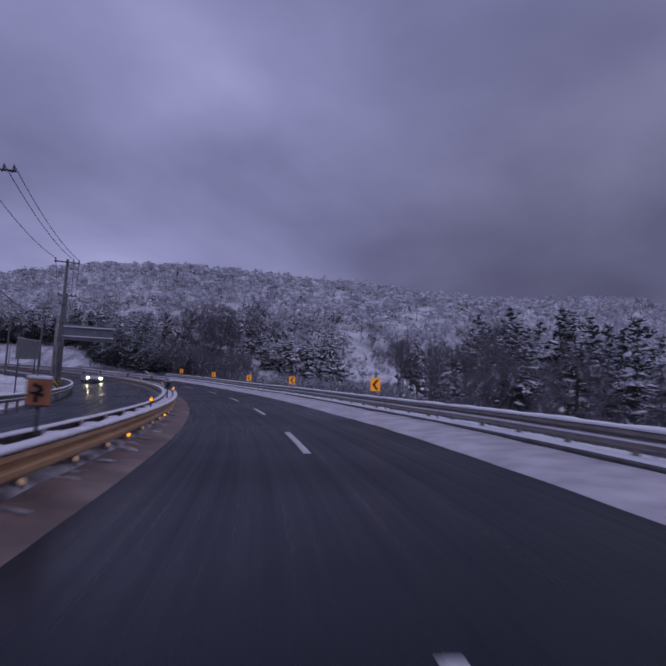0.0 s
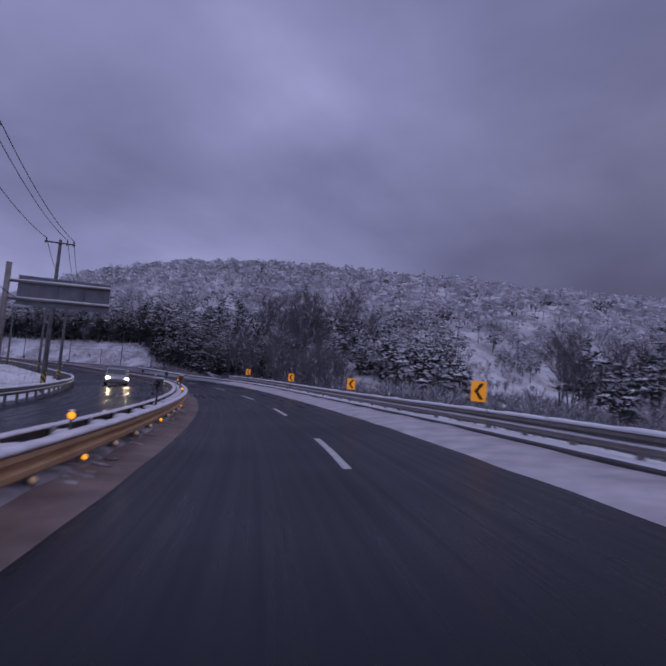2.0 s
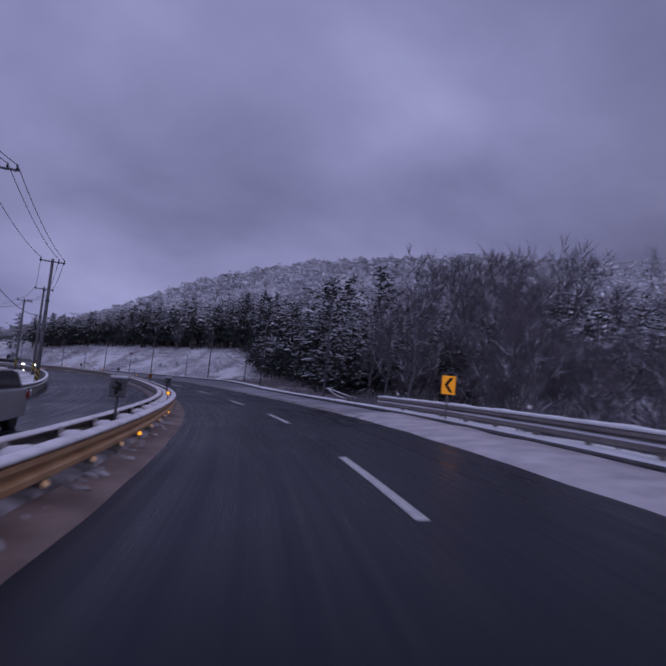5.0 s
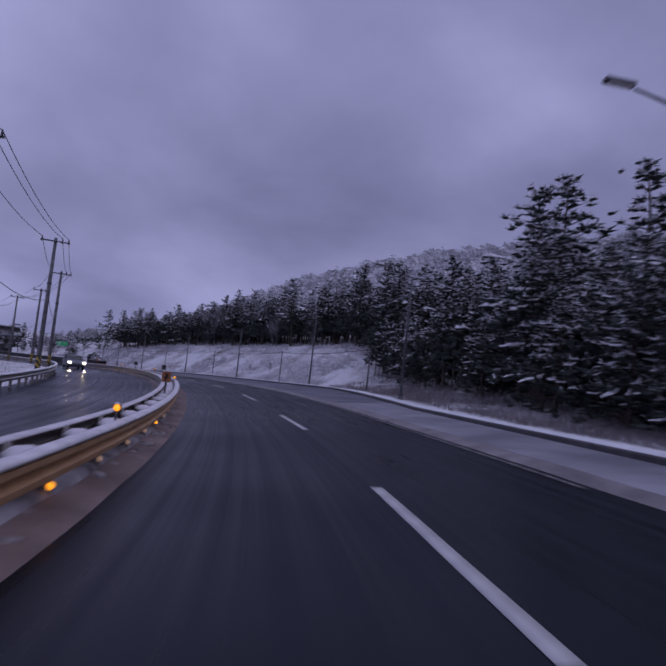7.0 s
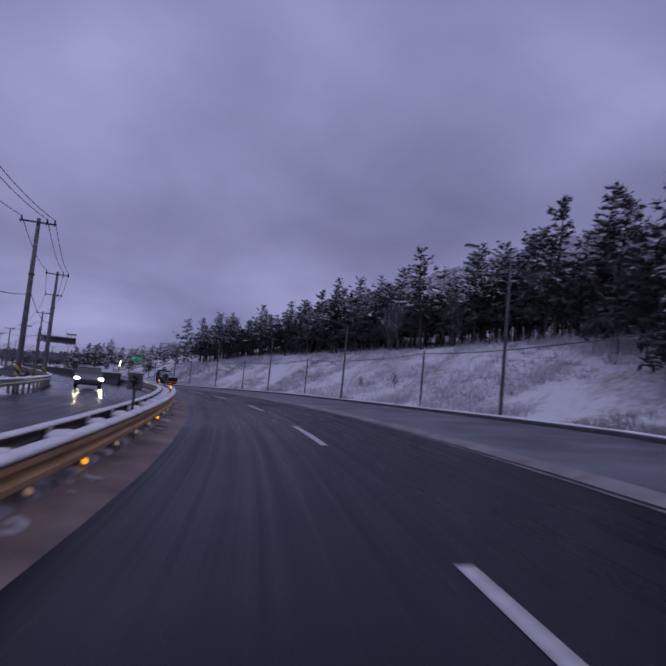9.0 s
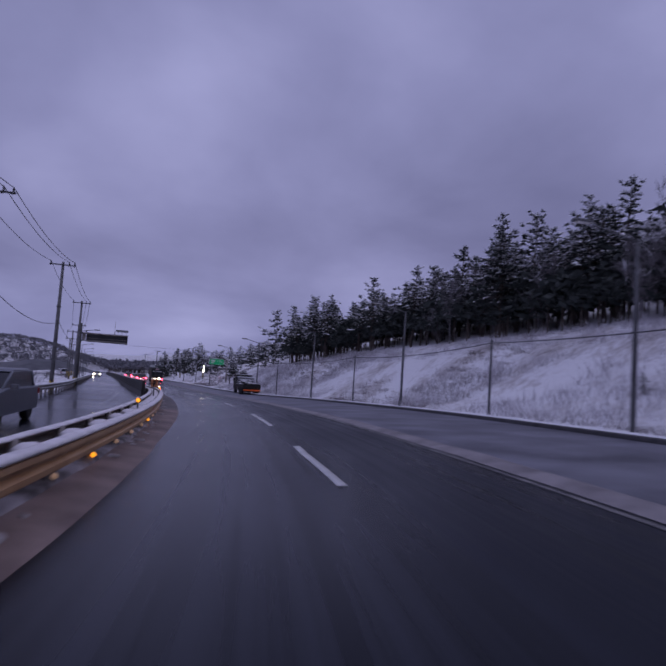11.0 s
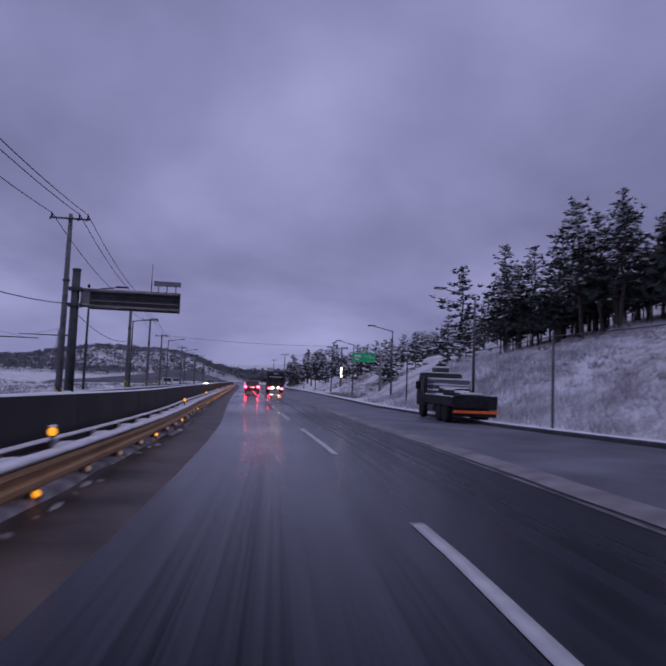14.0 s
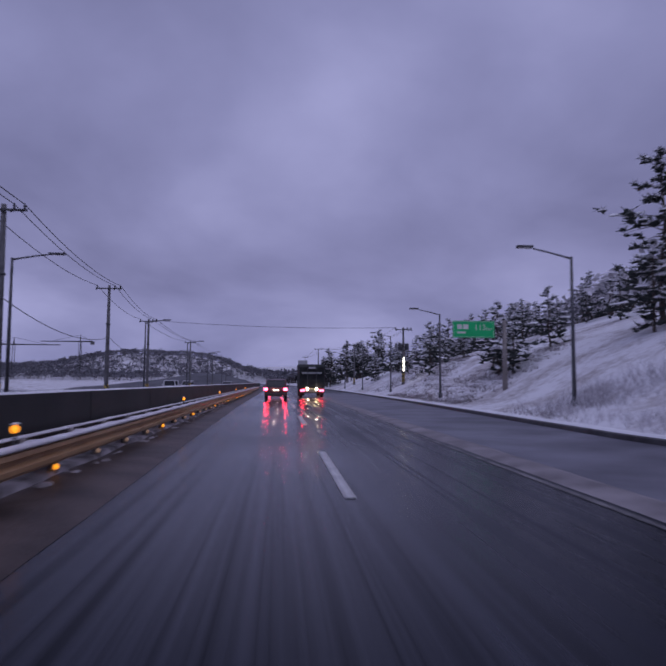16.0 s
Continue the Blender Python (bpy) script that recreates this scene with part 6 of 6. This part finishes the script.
def cargo_truck(at, label):
    """Box truck seen from behind, working lights on."""
    t = thing("truck", label, "truck", "trucks", at=at)
    part("chassis", box(-0.45, 0.45, -3.3, 3.3, 0.62, 0.86, 0.03), DARKSTEEL, t)
    part("cargo_box", box(-1.15, 1.15, -3.4, 1.6, 0.9, 2.75, 0.04), TARP, t)
    part("tarpaulin", extrude_profile([(-3.42, 2.6), (-3.42, 2.82), (-3.1, 3.02), (1.3, 3.02), (1.62, 2.82), (1.62, 2.6)], -1.18, 1.18, 0.06), TARP, t, "dark tarpaulin over the load")
    part("tailgate", box(-1.1, 1.1, -3.47, -3.405, 0.95, 1.7, 0.02), KHAKI, t)
    part("rear_panel", box(-0.9, 0.85, -3.455, -3.40, 2.18, 2.32, 0.01), PLATE, t)
    part("sign_plate", box(-0.3, 0.3, -3.50, -3.43, 2.62, 2.78, 0.01), PLATE, t)
    for x in (-1.12, -0.4, 0.4, 1.12):
        part("corner_post", box(x - 0.035, x + 0.035, -3.475, -3.41, 0.95, 2.7, 0.01), DARKSTEEL, t)
    part("cab", extrude_profile([(1.75, 0.75), (1.75, 2.7), (2.0, 2.85), (2.9, 2.8), (3.35, 1.8), (3.4, 0.75)], -1.08, 1.08, 0.07), KHAKI, t)
    part("windscreen", extrude_profile([(2.97, 2.66), (3.34, 1.8), (3.36, 1.8), (2.99, 2.66)], -0.95, 0.95), GLASS, t)
    part("roof_rack", box(-1.05, -0.15, 1.9, 2.9, 2.9, 3.5, 0.04), PLATE, t, "pale box on the cab roof")
    part("bumper", box(-1.1, 1.1, -3.44, -3.3, 0.48, 0.62, 0.02), DARKSTEEL, t)
    for sx in (-1, 1):
        for k in (0, 1):
            part("tail_light", box(sx * (0.95 - 0.2 * k) - 0.07, sx * (0.95 - 0.2 * k) + 0.07, -3.5, -3.44, 0.64, 0.78, 0.015), REDLAMP, t, "red tail light, lit")
        part("work_light", lathe([(0.0, -0.05), (0.075, -0.045), (0.08, 0.0), (0.06, 0.05)], 14, "Y"), WHITELAMP, t, "bright white working light").matrix_basis = pose(sx * 0.4, -3.5, 0.84)
        part("mirror", box(sx * 1.1 - 0.02, sx * 1.1 + 0.2, 3.0, 3.1, 1.5, 1.95, 0.02) if sx > 0 else box(-1.3, -1.08, 3.0, 3.1, 1.5, 1.95, 0.02), BLACK, t)
        part("mud_flap", box(sx * 0.85 - 0.22, sx * 0.85 + 0.22, -2.95, -2.92, 0.25, 0.75, 0.005), BLACK, t)
        for y in (-2.3, 2.5):
            wheel(t, sx * 0.93, y, 0.45, 0.26)
    return t


cargo_truck(spot(282, 2.95), "dark cargo truck ahead with white working lights behind")


def parked_truck(at):
    """Flatbed loaded with snow-covered gear."""
    t = thing("truck", "dark flatbed truck parked on the shoulder, snowy load", "truck", "trucks", at=at)
    part("chassis", box(-0.42, 0.42, -2.9, 2.7, 0.55, 0.78, 0.03), DARKSTEEL, t)
    part("bed", box(-1.02, 1.02, -2.95, 1.2, 0.8, 0.92, 0.02), KHAKI, t)
    for sx in (-1, 1):
        x = sx * 1.0
        part("side_board", box(x - 0.03, x + 0.03, -2.9, 1.18, 0.9, 1.22, 0.01), KHAKI, t)
        for y in (-1.75, -0.85, 1.95):
            wheel(t, sx * 0.86, y, 0.42, 0.26)
        part("mirror", box(sx * 1.06 - 0.09, sx * 1.06 + 0.09, 2.42, 2.48, 1.45, 1.85, 0.02), BLACK, t)
        part("fender", extrude_profile([(-2.35, 0.62), (-2.2, 0.9), (-0.4, 0.9), (-0.28, 0.62), (-0.34, 0.6), (-0.46, 0.84), (-2.14, 0.84), (-2.28, 0.6)], sx * 0.72 if sx > 0 else -1.0, 1.0 if sx > 0 else -0.72, 0.01), BLACK, t)
    part("tailgate", box(-1.02, 1.02, -3.0, -2.945, 0.70, 1.24, 0.015), BLACK, t, "black tailgate")
    part("reflective_stripe", box(-1.0, 1.0, -3.112, -3.0, 0.52, 0.65, 0.004), STRIPE, t, "orange-red reflective stripe")
    part("rear_bumper", box(-1.0, 1.0, -3.0, -2.88, 0.36, 0.68, 0.02), BLACK, t)
    part("cab", extrude_profile([(1.3, 0.6), (1.3, 2.1), (1.45, 2.3), (2.3, 2.3), (2.78, 1.5), (2.85, 0.6)], -1.0, 1.0, 0.07), KHAKI, t)
    part("side_window", box(-1.012, -0.995, 1.65, 2.4, 1.45, 2.05, 0.004), GLASS, t)
    part("rear_glass", box(-0.7, 0.7, 1.285, 1.305, 1.5, 2.0, 0.004), GLASS, t)
    part("windscreen", extrude_profile([(2.37, 2.2), (2.79, 1.5), (2.81, 1.5), (2.39, 2.2)], -0.88, 0.88), GLASS, t)
    part("roof_box", box(-0.4, 0.35, 1.5, 2.1, 2.33, 2.58, 0.04), DARKSTEEL, t)
    part("snow_load", box(-0.92, 0.92, 1.4, 2.28, 2.3, 2.345, 0.02), SNOW, t)
    rs = random.Random(5)
    bundles = [(-0.94, 0.94, 0.02 + 0.03 * k, 1.14, 0.93 + 0.27 * k, 1.17 + 0.27 * k) for k in range(4)]
    bundles += [(-0.9, 0.05, -0.95, -0.02, 0.93, 1.24), (0.1, 0.92, -0.9, -0.04, 0.93, 1.3), (-0.7, 0.6, -0.8, -0.05, 1.32, 1.56), (-0.5, 0.3, -1.55, -1.0, 0.93, 1.42)]
    for x0, x1, y0, y1, z0, z1 in bundles:
        bm = box(x0, x1, y0, y1, z0, z1, 0.07)
        for v in bm.verts:
            v.co += Vector((rs.uniform(-0.05, 0.05), rs.uniform(-0.05, 0.05), rs.uniform(-0.025, 0.025)))
        sack = part("bundle", bm, rs.choice((SACK, TARP, SACK)), t, "grey bundle under snow")
        bm = box(x0 + 0.02, x1 - 0.03, y0 + 0.02, y1 - 0.03, z1 - 0.03, z1 + 0.06, 0.04)
        for v in bm.verts:
            v.co += Vector((rs.uniform(-0.04, 0.04), rs.uniform(-0.04, 0.04), rs.uniform(-0.02, 0.03)))
        part("snow_load", bm, SNOW, sack)
    for y in (0.2, 0.6, 1.0):
        part("strap", tube([(-1.0, y, 1.0), (-0.98, y, 1.9), (-0.5, y, 2.06), (0.5, y, 2.06), (0.98, y, 1.9), (1.0, y, 1.0)], 0.018, 6), BLACK, t)
    part("roof_drum", lathe([(0.24, 0.0), (0.27, 0.03), (0.27, 0.2), (0.2, 0.24)], 16), BLACK, t).matrix_basis = pose(0.05, 1.95, 2.57)
    part("grab_rail", tube([(-1.03, 1.42, 1.0), (-1.06, 1.42, 1.4), (-1.06, 1.42, 1.9), (-1.03, 1.42, 2.1)], 0.016, 6), STEEL, t)
    part("tool_box", box(-1.0, -0.6, -0.35, -0.02, 0.45, 0.76, 0.03), BLACK, t)
    part("lift_platform", box(-1.0, 1.0, -3.1, -2.99, 0.74, 1.3, 0.03), BLACK, t, "folded black lifting platform")
    part("snow_line", box(-1.04, -0.96, -2.9, 1.18, 1.22, 1.26, 0.012), SNOW, t)
    part("snow_line", box(-0.4, 0.35, 1.5, 2.1, 2.58, 2.66, 0.03), SNOW, t)
    part("step", box(-1.0, -0.75, 1.35, 1.75, 0.42, 0.5, 0.02), BLACK, t)
    part("fuel_tank", box(-0.98, -0.55, 0.0, 0.9, 0.42, 0.75, 0.06), DARKSTEEL, t)
    part("mirror_arm", tube([(-1.0, 2.4, 1.8), (-1.08, 2.46, 1.8)], 0.02, 6), BLACK, t)
    part("door_seam", box(-1.014, -1.0, 1.5, 1.53, 0.7, 2.05, 0.003), BLACK, t)
    box2 = part("crate", box(-0.2, 0.9, -1.7, -0.7, 0.92, 1.3, 0.03), BLACK, t)
    part("snow_load", box(-0.18, 0.88, -1.68, -0.72, 1.3, 1.39, 0.04), SNOW, box2)
    box3 = part("drum", tube([(-0.6, -1.3, 0.92), (-0.6, -1.3, 1.5)], 0.3, 14), KHAKI, t)
    part("snow_load", tube([(-0.6, -1.3, 1.5), (-0.6, -1.3, 1.56)], [0.29, 0.2], 14), SNOW, box3)
    return t


SACK = mottled("grey_sacking", (0.10, 0.10, 0.115), (0.18, 0.18, 0.20), 4, 0.9, bump=0.5, fine=25)
STRIPE = mottled("orange_reflective_tape", (0.95, 0.13, 0.02), (1.0, 0.2, 0.03), 5, 0.35, bump=0)
parked_truck(spot(226.3, 9.18))


# ---- far things on the left ----
def tower_crane(x, y, h, jib, turn):
    z0 = float(ground_height(np.array([x]), np.array([y]))[0])
    c = thing("tower_crane", "distant tower crane over a building site", "crane", "cranes", at=pose(x, y, z0, 0, 0, turn))
    for sx in (-0.8, 0.8):
        for sy in (-0.8, 0.8):
            part("mast_leg", tube([(sx, sy, -1), (sx, sy, h)], 0.16, 5), DARKSTEEL, c)
    bm = bmesh.new()
    for k in range(int(h / 2)):
        s = 1 if k % 2 else -1
        bm_tube(bm, [(-0.8 * s, -0.8, k * 2), (0.8 * s, -0.8, k * 2 + 2)], 0.09, 4)
        bm_tube(bm, [(-0.8, -0.8 * s, k * 2), (-0.8, 0.8 * s, k * 2 + 2)], 0.09, 4)
    part("lattice", bm, DARKSTEEL, c)
    part("jib", tube([(-jib * 0.3, 0, h), (jib, 0, h + 0.5)], [0.55, 0.3], 4), DARKSTEEL, c)
    part("tie", tube([(0, 0, h + 5), (jib * 0.7, 0, h + 0.6)], 0.1, 4), DARKSTEEL, c)
    part("tie", tube([(0, 0, h + 5), (-jib * 0.27, 0, h + 0.3)], 0.1, 4), DARKSTEEL, c)
    part("cat_head", tube([(0, 0, h), (0, 0, h + 5.2)], [0.6, 0.15], 4), DARKSTEEL, c)
    part("counterweight", box(-jib * 0.3 - 1.2, -jib * 0.3 + 1.2, -1, 1, h - 2.4, h, 0.1), CONCRETE, c)


tower_crane(-152, 470, 26, 34, 165)
tower_crane(-188, 440, 24, 30, 20)
